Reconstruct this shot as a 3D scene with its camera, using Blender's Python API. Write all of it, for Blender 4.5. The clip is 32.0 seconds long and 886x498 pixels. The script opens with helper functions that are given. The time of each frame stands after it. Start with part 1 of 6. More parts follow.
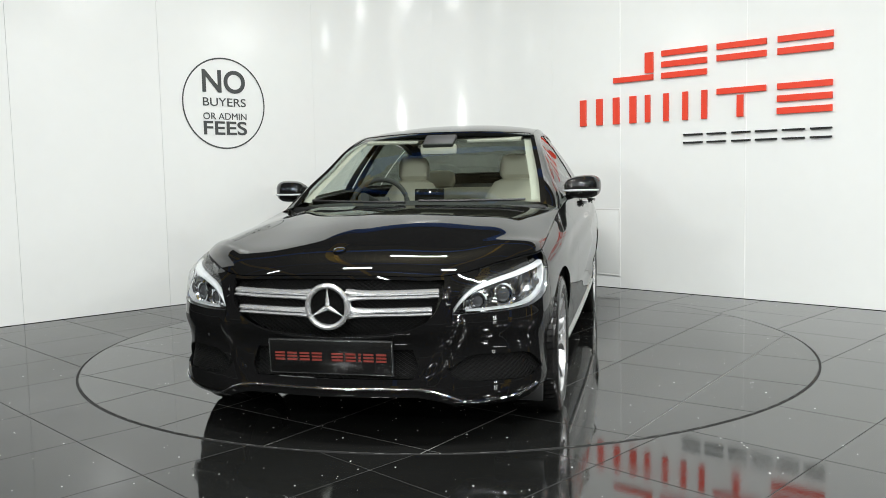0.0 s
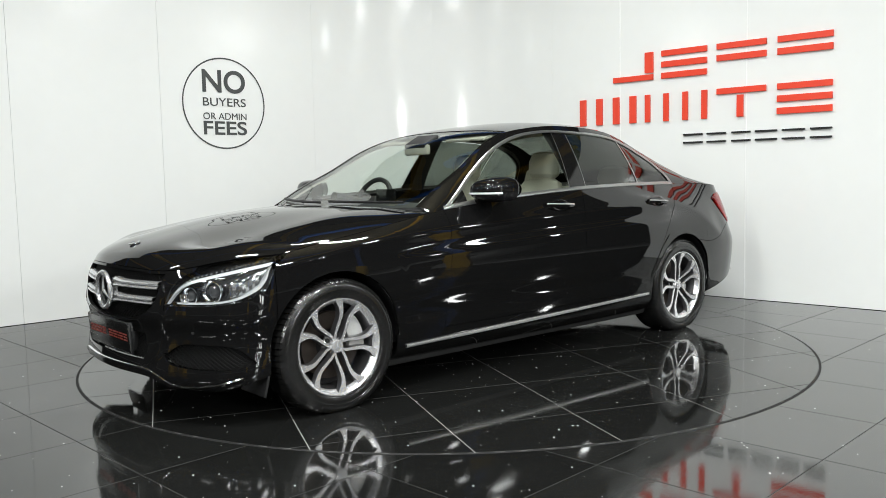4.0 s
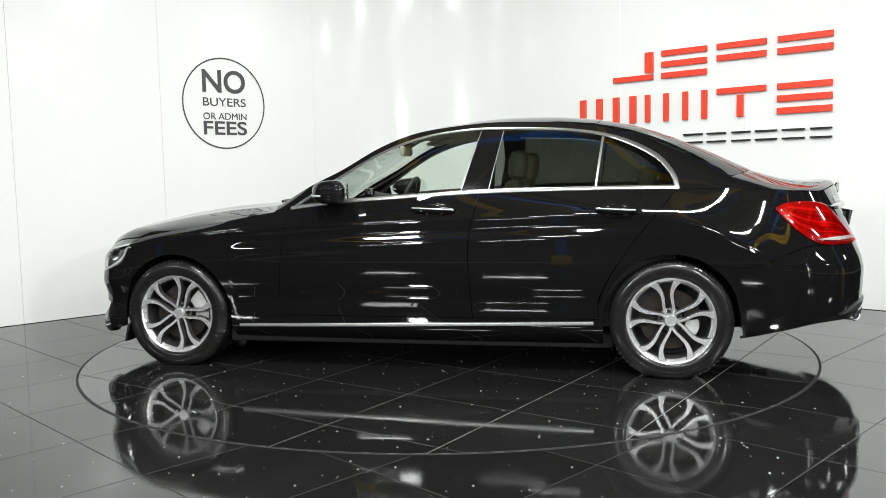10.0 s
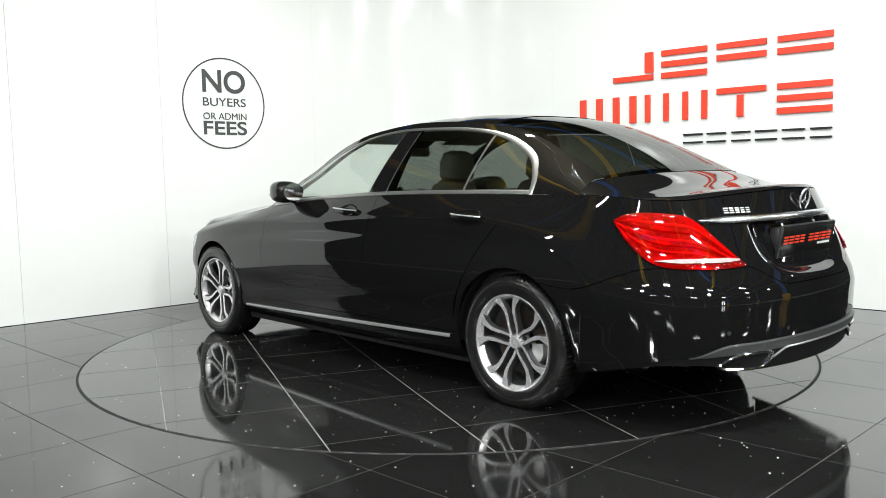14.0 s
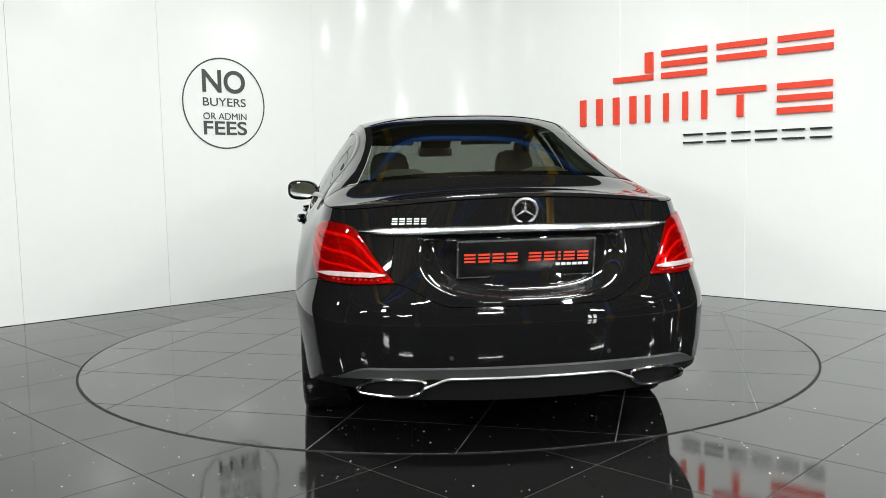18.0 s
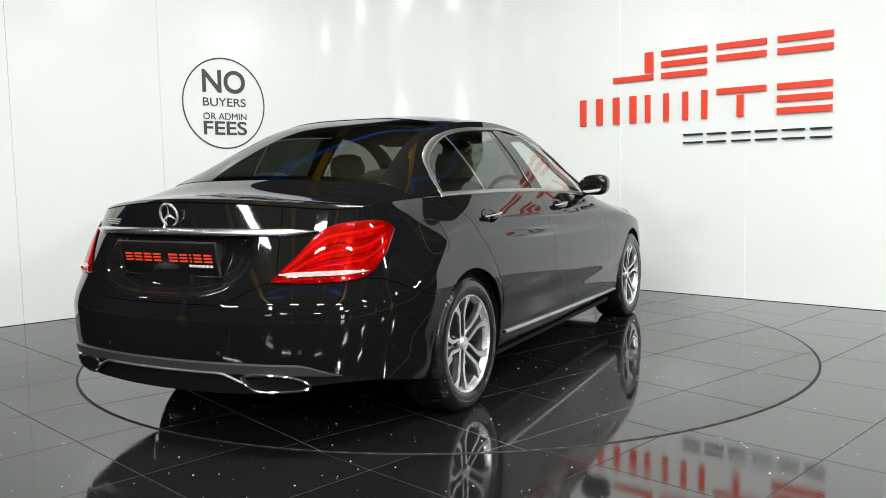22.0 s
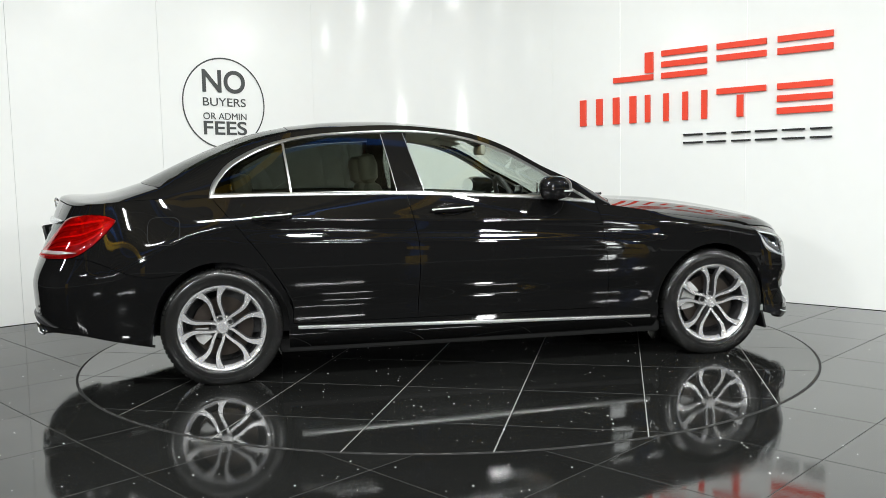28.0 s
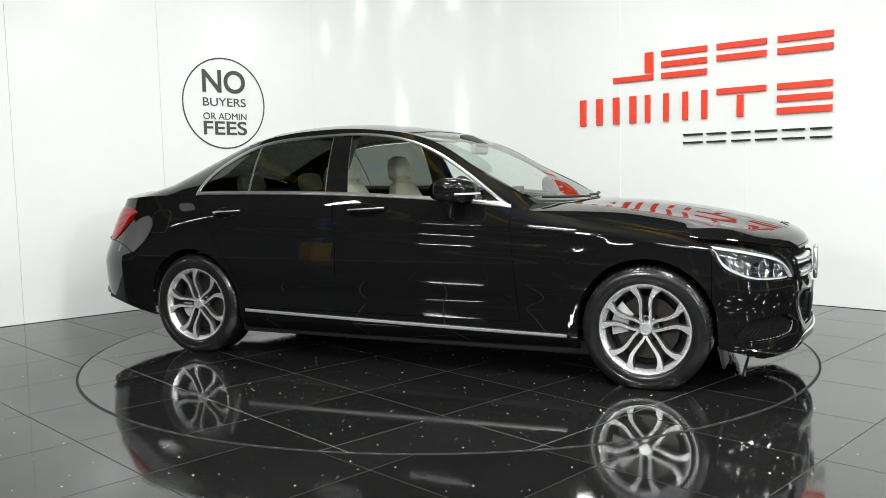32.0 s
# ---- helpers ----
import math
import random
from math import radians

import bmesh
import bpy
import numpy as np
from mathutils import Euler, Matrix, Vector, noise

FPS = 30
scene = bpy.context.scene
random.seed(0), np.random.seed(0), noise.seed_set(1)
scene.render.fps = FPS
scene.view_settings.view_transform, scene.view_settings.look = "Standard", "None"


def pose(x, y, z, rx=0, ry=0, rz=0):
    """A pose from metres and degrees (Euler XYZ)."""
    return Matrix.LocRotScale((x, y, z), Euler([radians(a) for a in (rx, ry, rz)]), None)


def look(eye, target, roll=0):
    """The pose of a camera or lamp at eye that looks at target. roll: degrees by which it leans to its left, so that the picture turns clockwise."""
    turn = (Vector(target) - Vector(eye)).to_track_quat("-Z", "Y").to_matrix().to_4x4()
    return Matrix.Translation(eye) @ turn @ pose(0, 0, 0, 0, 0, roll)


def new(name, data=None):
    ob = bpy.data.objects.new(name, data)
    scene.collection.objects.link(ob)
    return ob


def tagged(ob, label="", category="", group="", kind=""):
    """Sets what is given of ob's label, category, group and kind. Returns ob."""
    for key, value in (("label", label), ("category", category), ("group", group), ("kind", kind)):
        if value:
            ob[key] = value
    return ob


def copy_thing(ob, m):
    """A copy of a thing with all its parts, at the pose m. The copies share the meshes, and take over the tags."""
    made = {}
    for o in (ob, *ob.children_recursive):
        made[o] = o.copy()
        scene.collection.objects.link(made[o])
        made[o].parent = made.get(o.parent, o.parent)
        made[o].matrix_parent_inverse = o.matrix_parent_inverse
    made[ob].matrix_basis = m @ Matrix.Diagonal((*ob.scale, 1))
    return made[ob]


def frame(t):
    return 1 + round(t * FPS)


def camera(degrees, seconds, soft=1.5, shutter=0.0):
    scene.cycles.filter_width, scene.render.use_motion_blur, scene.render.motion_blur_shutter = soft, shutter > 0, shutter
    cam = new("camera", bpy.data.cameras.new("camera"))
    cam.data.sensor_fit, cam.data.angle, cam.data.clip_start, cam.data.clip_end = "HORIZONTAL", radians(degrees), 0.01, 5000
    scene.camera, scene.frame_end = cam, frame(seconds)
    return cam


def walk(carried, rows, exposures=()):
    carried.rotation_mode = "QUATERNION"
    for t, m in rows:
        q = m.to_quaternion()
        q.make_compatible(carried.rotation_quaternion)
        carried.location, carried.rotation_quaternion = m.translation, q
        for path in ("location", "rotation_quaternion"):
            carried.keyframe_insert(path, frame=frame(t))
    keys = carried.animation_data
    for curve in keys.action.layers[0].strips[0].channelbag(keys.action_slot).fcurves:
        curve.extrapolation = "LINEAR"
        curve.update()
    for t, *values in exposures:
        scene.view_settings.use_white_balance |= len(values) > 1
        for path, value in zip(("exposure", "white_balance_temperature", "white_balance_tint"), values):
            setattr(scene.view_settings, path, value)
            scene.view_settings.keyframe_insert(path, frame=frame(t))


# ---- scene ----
# The camera stands still before a turntable whose centre is the origin.
CLIP = 32.0
cam = camera(55.65, CLIP, soft=0.8)
EYE = Vector((0.0, -5.505, 1.108))
AIM = EYE + Vector((-0.0031, 0.99603, -0.0890))
walk(cam, [(0.0, look(EYE, AIM, -1.18)), (CLIP, look(EYE, AIM, -1.18))], exposures=[(0.0, -0.14), (7.0, -0.12), (11.0, 0.08), (14.0, 0.14), (17.0, 0.02), (19.0, -0.08), (21.0, -0.08), (24.0, 0.02), (28.0, -0.05), (CLIP, 0.0)])

# ---- world and lights ----
world = bpy.data.worlds.new("hall_gloom")
scene.world = world
world.use_nodes = True
world.node_tree.nodes["Background"].inputs["Color"].default_value = (0.9, 0.95, 1.0, 1)
world.node_tree.nodes["Background"].inputs["Strength"].default_value = 0.02


def area_lamp(name, at, aim, w, h, watts, colour=(0.972, 1.0, 0.985)):
    data = bpy.data.lights.new(name, "AREA")
    data.shape, data.size, data.size_y = "RECTANGLE", w, h
    data.energy, data.color = watts, colour
    ob = new(name, data)
    ob.matrix_world = look(at, aim)
    return ob


# batten lamps under the hall roof near the set: x, y, watts; the first is added to brighten the wall corner
STRIPS = [(0.0, 0.3, 104), (-4.6, -2.6, 34), (-1.5, -3.3, 138), (1.5, -3.3, 148), (4.6, -2.6, 118),
          (-3.2, -5.6, 36), (0.0, -5.6, 88), (3.2, -5.6, 88), (-4.4, -8.6, 40), (-1.5, -8.6, 76), (1.5, -8.6, 76), (4.4, -8.6, 76)]
STRIP_Z, STRIP_L, STRIP_W = 4.3, 0.86, 0.12
for sx, sy, watts in STRIPS:
    area_lamp("strip_light", (sx, sy, STRIP_Z), (sx, sy + 0.01, 0), STRIP_L, STRIP_W, watts)
# uplights added above four battens, to brighten the roof mirrored in the car
for sx, sy, watts in ((0.0, 0.3, 190), (0.0, -5.6, 90), (4.4, -8.6, 80), (-4.4, -8.6, 80)):
    area_lamp("roof_wash", (sx, sy, STRIP_Z + 0.11), (sx, sy + 0.01, 9.0), STRIP_L, STRIP_W, watts)
# battens in the rest of the hall
FAR_STRIPS = [(9.6, -6.9), (14.8, -9.3), (24.0, -13.7), (9.4, -1.6), (15.7, -0.3), (21.5, -5.0), (10.5, -13.5), (2.5, -14.5), (-4.5, -15.5), (-9.5, -9.5), (-11.5, -3.5), (-9.0, -17.0)]
for sx, sy in FAR_STRIPS:
    area_lamp("far_strip_light", (sx, sy, STRIP_Z), (sx, sy + 0.01, 0), 1.8, 0.2, 190)
# two small panels on stands beside the camera
PANELS = [(-2.9, -6.3, 2.35, 90), (2.9, -6.3, 2.35, 85)]
for px, py, pz, watts in PANELS:
    area_lamp("panel_light", (px, py, pz), (px * -0.1, 1.5, 1.3), 0.24, 0.24, watts)


# ---- materials ----
def mat(name, colour, rough=0.5, metal=0.0, coat=0.0, spec=0.5, var=0.0, scale=8.0, bump=0.0, bump_scale=60.0,
        rough_var=0.0, rough_scale=3.0, emit=0.0, rand=0.0):
    m = bpy.data.materials.new(name)
    m.use_nodes = True
    nt = m.node_tree
    b = nt.nodes["Principled BSDF"]
    b.inputs["Base Color"].default_value = (*colour, 1)
    b.inputs["Roughness"].default_value = rough
    b.inputs["Metallic"].default_value = metal
    b.inputs["Coat Weight"].default_value = coat
    b.inputs["Coat Roughness"].default_value = 0.02
    b.inputs["Specular IOR Level"].default_value = spec
    co = nt.nodes.new("ShaderNodeTexCoord")

    def tex(sc, detail=4.0):
        n = nt.nodes.new("ShaderNodeTexNoise")
        n.inputs["Scale"].default_value = sc
        n.inputs["Detail"].default_value = detail
        nt.links.new(co.outputs["Object"], n.inputs["Vector"])
        return n

    if var > 0 or rand > 0:
        n = tex(scale)
        fine = tex(scale * 9.0)
        mix = nt.nodes.new("ShaderNodeMath")
        mix.operation = "MULTIPLY_ADD"
        mix.inputs[1].default_value, mix.inputs[2].default_value = 0.5, 0.0
        nt.links.new(n.outputs["Fac"], mix.inputs[0])
        add = nt.nodes.new("ShaderNodeMath")
        add.operation = "MULTIPLY_ADD"
        add.inputs[1].default_value = 0.5
        nt.links.new(fine.outputs["Fac"], add.inputs[0])
        nt.links.new(mix.outputs[0], add.inputs[2])
        last = add
        if rand > 0:
            info = nt.nodes.new("ShaderNodeObjectInfo")
            a2 = nt.nodes.new("ShaderNodeMath")
            a2.operation = "MULTIPLY_ADD"
            a2.inputs[1].default_value = rand
            nt.links.new(info.outputs["Random"], a2.inputs[0])
            nt.links.new(add.outputs[0], a2.inputs[2])
            last = a2
        mr = nt.nodes.new("ShaderNodeMapRange")
        mr.inputs["From Min"].default_value, mr.inputs["From Max"].default_value = 0.3, 0.7 + rand
        mr.inputs["To Min"].default_value, mr.inputs["To Max"].default_value = 1 - var, 1 + var
        nt.links.new(last.outputs[0], mr.inputs["Value"])
        vm = nt.nodes.new("ShaderNodeVectorMath")
        vm.operation = "SCALE"
        vm.inputs[0].default_value = colour
        nt.links.new(mr.outputs["Result"], vm.inputs["Scale"])
        nt.links.new(vm.outputs[0], b.inputs["Base Color"])
    if rough_var > 0:
        n = tex(rough_scale, 6.0)
        mr = nt.nodes.new("ShaderNodeMapRange")
        mr.inputs["From Min"].default_value, mr.inputs["From Max"].default_value = 0.35, 0.7
        mr.inputs["To Min"].default_value, mr.inputs["To Max"].default_value = rough, rough + rough_var
        nt.links.new(n.outputs["Fac"], mr.inputs["Value"])
        nt.links.new(mr.outputs["Result"], b.inputs["Roughness"])
    if bump > 0:
        n = tex(bump_scale)
        bp = nt.nodes.new("ShaderNodeBump")
        bp.inputs["Strength"].default_value = bump
        bp.inputs["Distance"].default_value = 0.002
        nt.links.new(n.outputs["Fac"], bp.inputs["Height"])
        nt.links.new(bp.outputs["Normal"], b.inputs["Normal"])
    if emit > 0:
        b.inputs["Emission Color"].default_value = (*colour, 1)
        b.inputs["Emission Strength"].default_value = emit
    return m


def glass(name, tint, ior=1.5, rough=0.0):
    """Thin pane: clear tinted passage with a mirror coat that grows towards grazing view."""
    m = bpy.data.materials.new(name)
    m.use_nodes = True
    nt = m.node_tree
    nt.nodes.remove(nt.nodes["Principled BSDF"])
    tr = nt.nodes.new("ShaderNodeBsdfTransparent")
    tr.inputs["Color"].default_value = (*tint, 1)
    gl = nt.nodes.new("ShaderNodeBsdfGlossy")
    gl.inputs["Roughness"].default_value = rough
    lw = nt.nodes.new("ShaderNodeLayerWeight")
    lw.inputs["Blend"].default_value = 0.5
    pw = nt.nodes.new("ShaderNodeMath")
    pw.operation = "POWER"
    pw.inputs[1].default_value = 5.0
    nt.links.new(lw.outputs["Facing"], pw.inputs[0])
    f0 = ((ior - 1) / (ior + 1)) ** 2 * 1.8
    fr = nt.nodes.new("ShaderNodeMath")
    fr.operation = "MULTIPLY_ADD"
    fr.inputs[1].default_value, fr.inputs[2].default_value = 1 - f0, f0
    nt.links.new(pw.outputs[0], fr.inputs[0])
    mx = nt.nodes.new("ShaderNodeMixShader")
    nt.links.new(fr.outputs[0], mx.inputs[0])
    nt.links.new(tr.outputs[0], mx.inputs[1])
    nt.links.new(gl.outputs[0], mx.inputs[2])
    nt.links.new(mx.outputs[0], nt.nodes["Material Output"].inputs["Surface"])
    return m


PAINT = mat("black_paint", (0.0055, 0.0055, 0.0056), 0.025, spec=0.55)
WALLM = mat("gloss_white_panel", (0.83, 0.845, 0.83), 0.12, var=0.012, scale=0.9, rough_var=0.08, rough_scale=1.2, spec=0.26)
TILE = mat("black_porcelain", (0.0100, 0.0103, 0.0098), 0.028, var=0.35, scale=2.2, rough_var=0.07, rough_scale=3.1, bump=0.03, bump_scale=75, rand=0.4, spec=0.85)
TILE_T = mat("black_porcelain_table", (0.0100, 0.0103, 0.0098), 0.022, var=0.35, scale=2.2, rough_var=0.06, rough_scale=3.1, bump=0.03, bump_scale=75, rand=0.4, spec=0.60)
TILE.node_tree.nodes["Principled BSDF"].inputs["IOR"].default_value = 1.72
TILE_T.node_tree.nodes["Principled BSDF"].inputs["IOR"].default_value = 1.58
# the fixed floor's dimmer sheen towards -x is put into its specular level
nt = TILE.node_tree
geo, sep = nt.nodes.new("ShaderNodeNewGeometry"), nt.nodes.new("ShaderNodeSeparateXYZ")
gloss_noise, wob, rng_ = nt.nodes.new("ShaderNodeTexNoise"), nt.nodes.new("ShaderNodeMath"), nt.nodes.new("ShaderNodeMapRange")
gloss_noise.inputs["Scale"].default_value, gloss_noise.inputs["Detail"].default_value = 0.9, 5.0
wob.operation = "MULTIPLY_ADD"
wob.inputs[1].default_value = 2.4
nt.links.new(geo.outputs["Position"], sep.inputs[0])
nt.links.new(geo.outputs["Position"], gloss_noise.inputs["Vector"])
nt.links.new(gloss_noise.outputs["Fac"], wob.inputs[0])
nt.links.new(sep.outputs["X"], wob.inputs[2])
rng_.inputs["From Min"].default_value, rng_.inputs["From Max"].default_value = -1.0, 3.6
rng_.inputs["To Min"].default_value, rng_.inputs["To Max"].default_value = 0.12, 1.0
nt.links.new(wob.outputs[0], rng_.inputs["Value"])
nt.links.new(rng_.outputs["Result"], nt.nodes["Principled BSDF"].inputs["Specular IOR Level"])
GROUT = mat("grey_grout", (0.25, 0.255, 0.245), 0.75, var=0.25, scale=6)
TILE_EDGE = mat("raw_tile_edge", (0.035, 0.035, 0.034), 0.6, spec=0.2)
GROUT_F = mat("dark_grout", (0.15, 0.153, 0.147), 0.75, var=0.25, scale=6)
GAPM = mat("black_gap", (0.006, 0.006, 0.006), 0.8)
CHROME = mat("chrome", (0.86, 0.87, 0.88), 0.07, metal=1.0)
BRIGHT = mat("bright_anodised", (0.38, 0.385, 0.38), 0.28, metal=0.88)
SILLM = mat("polished_sill_metal", (0.74, 0.745, 0.74), 0.30, metal=0.75)
SATIN = mat("satin_silver", (0.70, 0.71, 0.72), 0.25, metal=1.0)
ALLOY = mat("machined_alloy", (0.84, 0.84, 0.85), 0.27, metal=0.74, var=0.05, scale=30)
ALLOYD = mat("grey_alloy", (0.14, 0.14, 0.145), 0.28, metal=0.8, var=0.08, scale=30)
RUBBER = mat("tyre_rubber", (0.010, 0.010, 0.0097), 0.20, spec=0.55, var=0.3, scale=14, bump=0.10, bump_scale=90)
BLACKP = mat("black_plastic", (0.009, 0.009, 0.0095), 0.45, bump=0.1, bump_scale=300)
GLOSSB = mat("gloss_black", (0.006, 0.006, 0.006), 0.06)
GREYP = mat("grey_plastic", (0.032, 0.033, 0.034), 0.42, bump=0.08, bump_scale=300)
CREAM = mat("cream_leather", (0.62, 0.58, 0.49), 0.5, var=0.06, scale=10, bump=0.15, bump_scale=160)
BEIGE = mat("beige_trim", (0.46, 0.44, 0.39), 0.8, var=0.05, scale=20)
MESHP = mat("black_mesh_plastic", (0.006, 0.006, 0.006), 0.6, spec=0.12)
DARKIN = mat("dark_trim", (0.02, 0.02, 0.021), 0.6, bump=0.1, bump_scale=200)
GLASSC = glass("clear_glass", (0.865, 0.92, 0.875))
GLASST = glass("tinted_glass", (0.17, 0.19, 0.17))
GLASSR = glass("screen_glass", (0.17, 0.185, 0.165))
LENSC = glass("lamp_cover", (0.96, 0.97, 0.97), 1.45)
REDL = mat("red_lens", (0.46, 0.012, 0.010), 0.08, coat=1.0, var=0.15, scale=40)
REDD = mat("dark_red_lens", (0.30, 0.06, 0.05), 0.08, coat=1.0)
REDW = mat("red_vinyl", (0.78, 0.055, 0.022), 0.4)
INK = mat("charcoal_vinyl", (0.055, 0.06, 0.06), 0.5)
BLKV = mat("black_vinyl", (0.012, 0.012, 0.013), 0.4)
DISC = mat("brake_steel", (0.075, 0.062, 0.053), 0.4, metal=0.8, var=0.15, scale=40)
CALM = mat("cast_aluminium", (0.58, 0.58, 0.57), 0.45, metal=0.3, var=0.1, scale=40)
DUSTY = mat("pale_dust", (0.72, 0.73, 0.72), 0.5)
SHEET = mat("dark_roof_sheet", (0.10, 0.085, 0.045), 0.8, var=0.2, scale=0.7)
BRICKY = mat("grey_block_wall", (0.055, 0.055, 0.056), 0.85, var=0.3, scale=1.5)
SLAB = mat("worn_concrete", (0.06, 0.06, 0.058), 0.6, var=0.3, scale=1.2)
BLUEP = mat("blue_painted_steel", (0.03, 0.13, 0.46), 0.5, var=0.1, scale=3)
YELP = mat("yellow_painted_steel", (0.62, 0.38, 0.02), 0.5, var=0.1, scale=3)
JOINTW = mat("white_joint_strip", (0.93, 0.94, 0.93), 0.25)
# glow of the added panes that mirror as white squares in the paint
GLOWPANE = mat("glowing_pane", (0.95, 1.0, 0.98), 0.2, emit=30.0)
WHITEP = mat("white_painted_metal", (0.75, 0.75, 0.74), 0.45)


# ---- mesh helpers ----
def smooth_mesh(me, angle=35):
    for poly in me.polygons:
        poly.use_smooth = True
    me.set_sharp_from_angle(angle=radians(angle))


def part(name, bm, material, parent=None, label="", angle=35, shade=True):
    me = bpy.data.meshes.new(name)
    bm.to_mesh(me)
    bm.free()
    me.materials.append(material)
    if shade:
        smooth_mesh(me, angle)
    ob = new(name, me)
    if parent is not None:
        ob.parent = parent
    if label:
        tagged(ob, label)
    return ob


def box(bm, x0, x1, y0, y1, z0, z1, bevel=0.0, seg=2, m=None):
    """Adds a box, its edges rounded by bevel."""
    g = bmesh.ops.create_cube(bm, size=1.0)
    vs = g["verts"]
    for v in vs:
        v.co = Vector(((x0 + x1) / 2 + v.co.x * (x1 - x0), (y0 + y1) / 2 + v.co.y * (y1 - y0), (z0 + z1) / 2 + v.co.z * (z1 - z0)))
    if m is not None:
        for v in vs:
            v.co = m @ v.co
    if bevel > 0:
        es = list({e for v in vs for e in v.link_edges})
        bmesh.ops.bevel(bm, geom=es, offset=bevel, segments=seg, profile=0.5, affect="EDGES")
    return bm


def tube(bm, pts, r, seg=8, closed=False, flat=1.0):
    """A round bar along points; flat squashes it in z."""
    pts = [Vector(q) for q in pts]
    n = len(pts)
    rings = []
    for i, q in enumerate(pts):
        a = pts[(i - 1) % n] if (closed or i > 0) else q
        b = pts[(i + 1) % n] if (closed or i < n - 1) else q
        d = (b - a).normalized()
        up = Vector((0, 0, 1)) if abs(d.z) < 0.95 else Vector((1, 0, 0))
        s = d.cross(up).normalized()
        w = s.cross(d)
        rr = r[i] if isinstance(r, (list, tuple)) else r
        rings.append([bm.verts.new(q + s * rr * math.cos(k * 2 * math.pi / seg) + w * rr * flat * math.sin(k * 2 * math.pi / seg)) for k in range(seg)])
    for i in range(n if closed else n - 1):
        A, B = rings[i], rings[(i + 1) % n]
        for k in range(seg):
            bm.faces.new((A[k], A[(k + 1) % seg], B[(k + 1) % seg], B[k]))
    if not closed:
        bm.faces.new(rings[0][::-1])
        bm.faces.new(rings[-1])
    return bm


def lathe(bm, prof, seg=48, axis="Y"):
    """Turns a profile of (along, radius) about an axis."""
    rings = []
    for al, r in prof:
        ring = []
        for k in range(seg):
            a = 2 * math.pi * k / seg
            c, s = r * math.cos(a), r * math.sin(a)
            ring.append(bm.verts.new((c, al, s) if axis == "Y" else ((c, s, al) if axis == "Z" else (al, c, s))))
        rings.append(ring)
    for A, B in zip(rings, rings[1:]):
        for k in range(seg):
            bm.faces.new((A[k], A[(k + 1) % seg], B[(k + 1) % seg], B[k]))
    return bm


def sheet(bm, grid, flip=False):
    """Quads over a grid of points (rows of columns)."""
    vs = [[bm.verts.new(q) for q in row] for row in grid]
    for A, B in zip(vs, vs[1:]):
        for k in range(len(A) - 1):
            f = (A[k], A[k + 1], B[k + 1], B[k])
            bm.faces.new(f[::-1] if flip else f)
    return vs


def curve1(keys, x):
    """A smooth curve through (x, value) keys, the value at x (Catmull-Rom, x rising)."""
    xs = [k[0] for k in keys]
    if x <= xs[0]:
        return keys[0][1]
    if x >= xs[-1]:
        return keys[-1][1]
    i = max(j for j in range(len(xs) - 1) if xs[j] <= x)
    x0, x1 = xs[i], xs[i + 1]
    y0, y1 = keys[i][1], keys[i + 1][1]
    m0 = (y1 - keys[i - 1][1]) / (x1 - xs[i - 1]) if i > 0 else (y1 - y0) / (x1 - x0)
    m1 = (keys[i + 2][1] - y0) / (xs[i + 2] - x0) if i + 2 < len(xs) else (y1 - y0) / (x1 - x0)
    t = (x - x0) / (x1 - x0)
    h = x1 - x0
    return ((2 * t ** 3 - 3 * t ** 2 + 1) * y0 + (t ** 3 - 2 * t ** 2 + t) * h * m0 + (-2 * t ** 3 + 3 * t ** 2) * y1 + (t ** 3 - t ** 2) * h * m1)


def lin(keys, x):
    return float(np.interp(x, [k[0] for k in keys], [k[1] for k in keys]))


def ease(a, b, x):
    t = min(1.0, max(0.0, (x - a) / (b - a)))
    return t * t * (3 - 2 * t)


def text_mesh(words, height, material, name, parent=None, width=0.0, depth=0.003, bold=0.0):
    """Flat lettering in the built-in font, in the XZ plane, its centre at the origin, facing -Y."""
    cu = bpy.data.curves.new(name, "FONT")
    cu.body, cu.align_x, cu.align_y = words, "CENTER", "CENTER"
    cu.extrude, cu.offset = depth / 2, bold
    tmp = bpy.data.objects.new(name, cu)
    scene.collection.objects.link(tmp)
    dg = bpy.context.evaluated_depsgraph_get()
    me = bpy.data.meshes.new_from_object(tmp.evaluated_get(dg))
    bpy.data.objects.remove(tmp)
    co = np.array([v.co[:] for v in me.vertices])
    lo, hi = co.min(0), co.max(0)
    kz = height / (hi[1] - lo[1])
    kx = width / (hi[0] - lo[0]) if width else kz
    mid = (lo + hi) / 2
    for v in me.vertices:
        x, y, z = (v.co.x - mid[0]) * kx, (v.co.y - mid[1]) * kz, v.co.z
        v.co = (x, -z, y)
    me.materials.clear()
    me.materials.append(material)
    ob = new(name, me)
    if parent is not None:
        ob.parent = parent
    return ob


def empty(name, label, category, group="", kind="", m=None):
    ob = new(name)
    ob.empty_display_size = 0.1
    if m is not None:
        ob.matrix_world = m
    return tagged(ob, label, category, group, kind)


# ---- the room ----
CORNER = Vector((-0.094, 3.935, 0))
DL = Vector((math.cos(radians(42.35)), math.sin(radians(42.35)), 0))   # along the left wall, towards the corner
DR = Vector((math.cos(radians(-42.29)), math.sin(radians(-42.29)), 0))  # along the right wall, from the corner
FILLET, WALL_H, WALL_T = 1.75, 3.05, 0.12
TANG = FILLET * math.tan(radians(42.32))


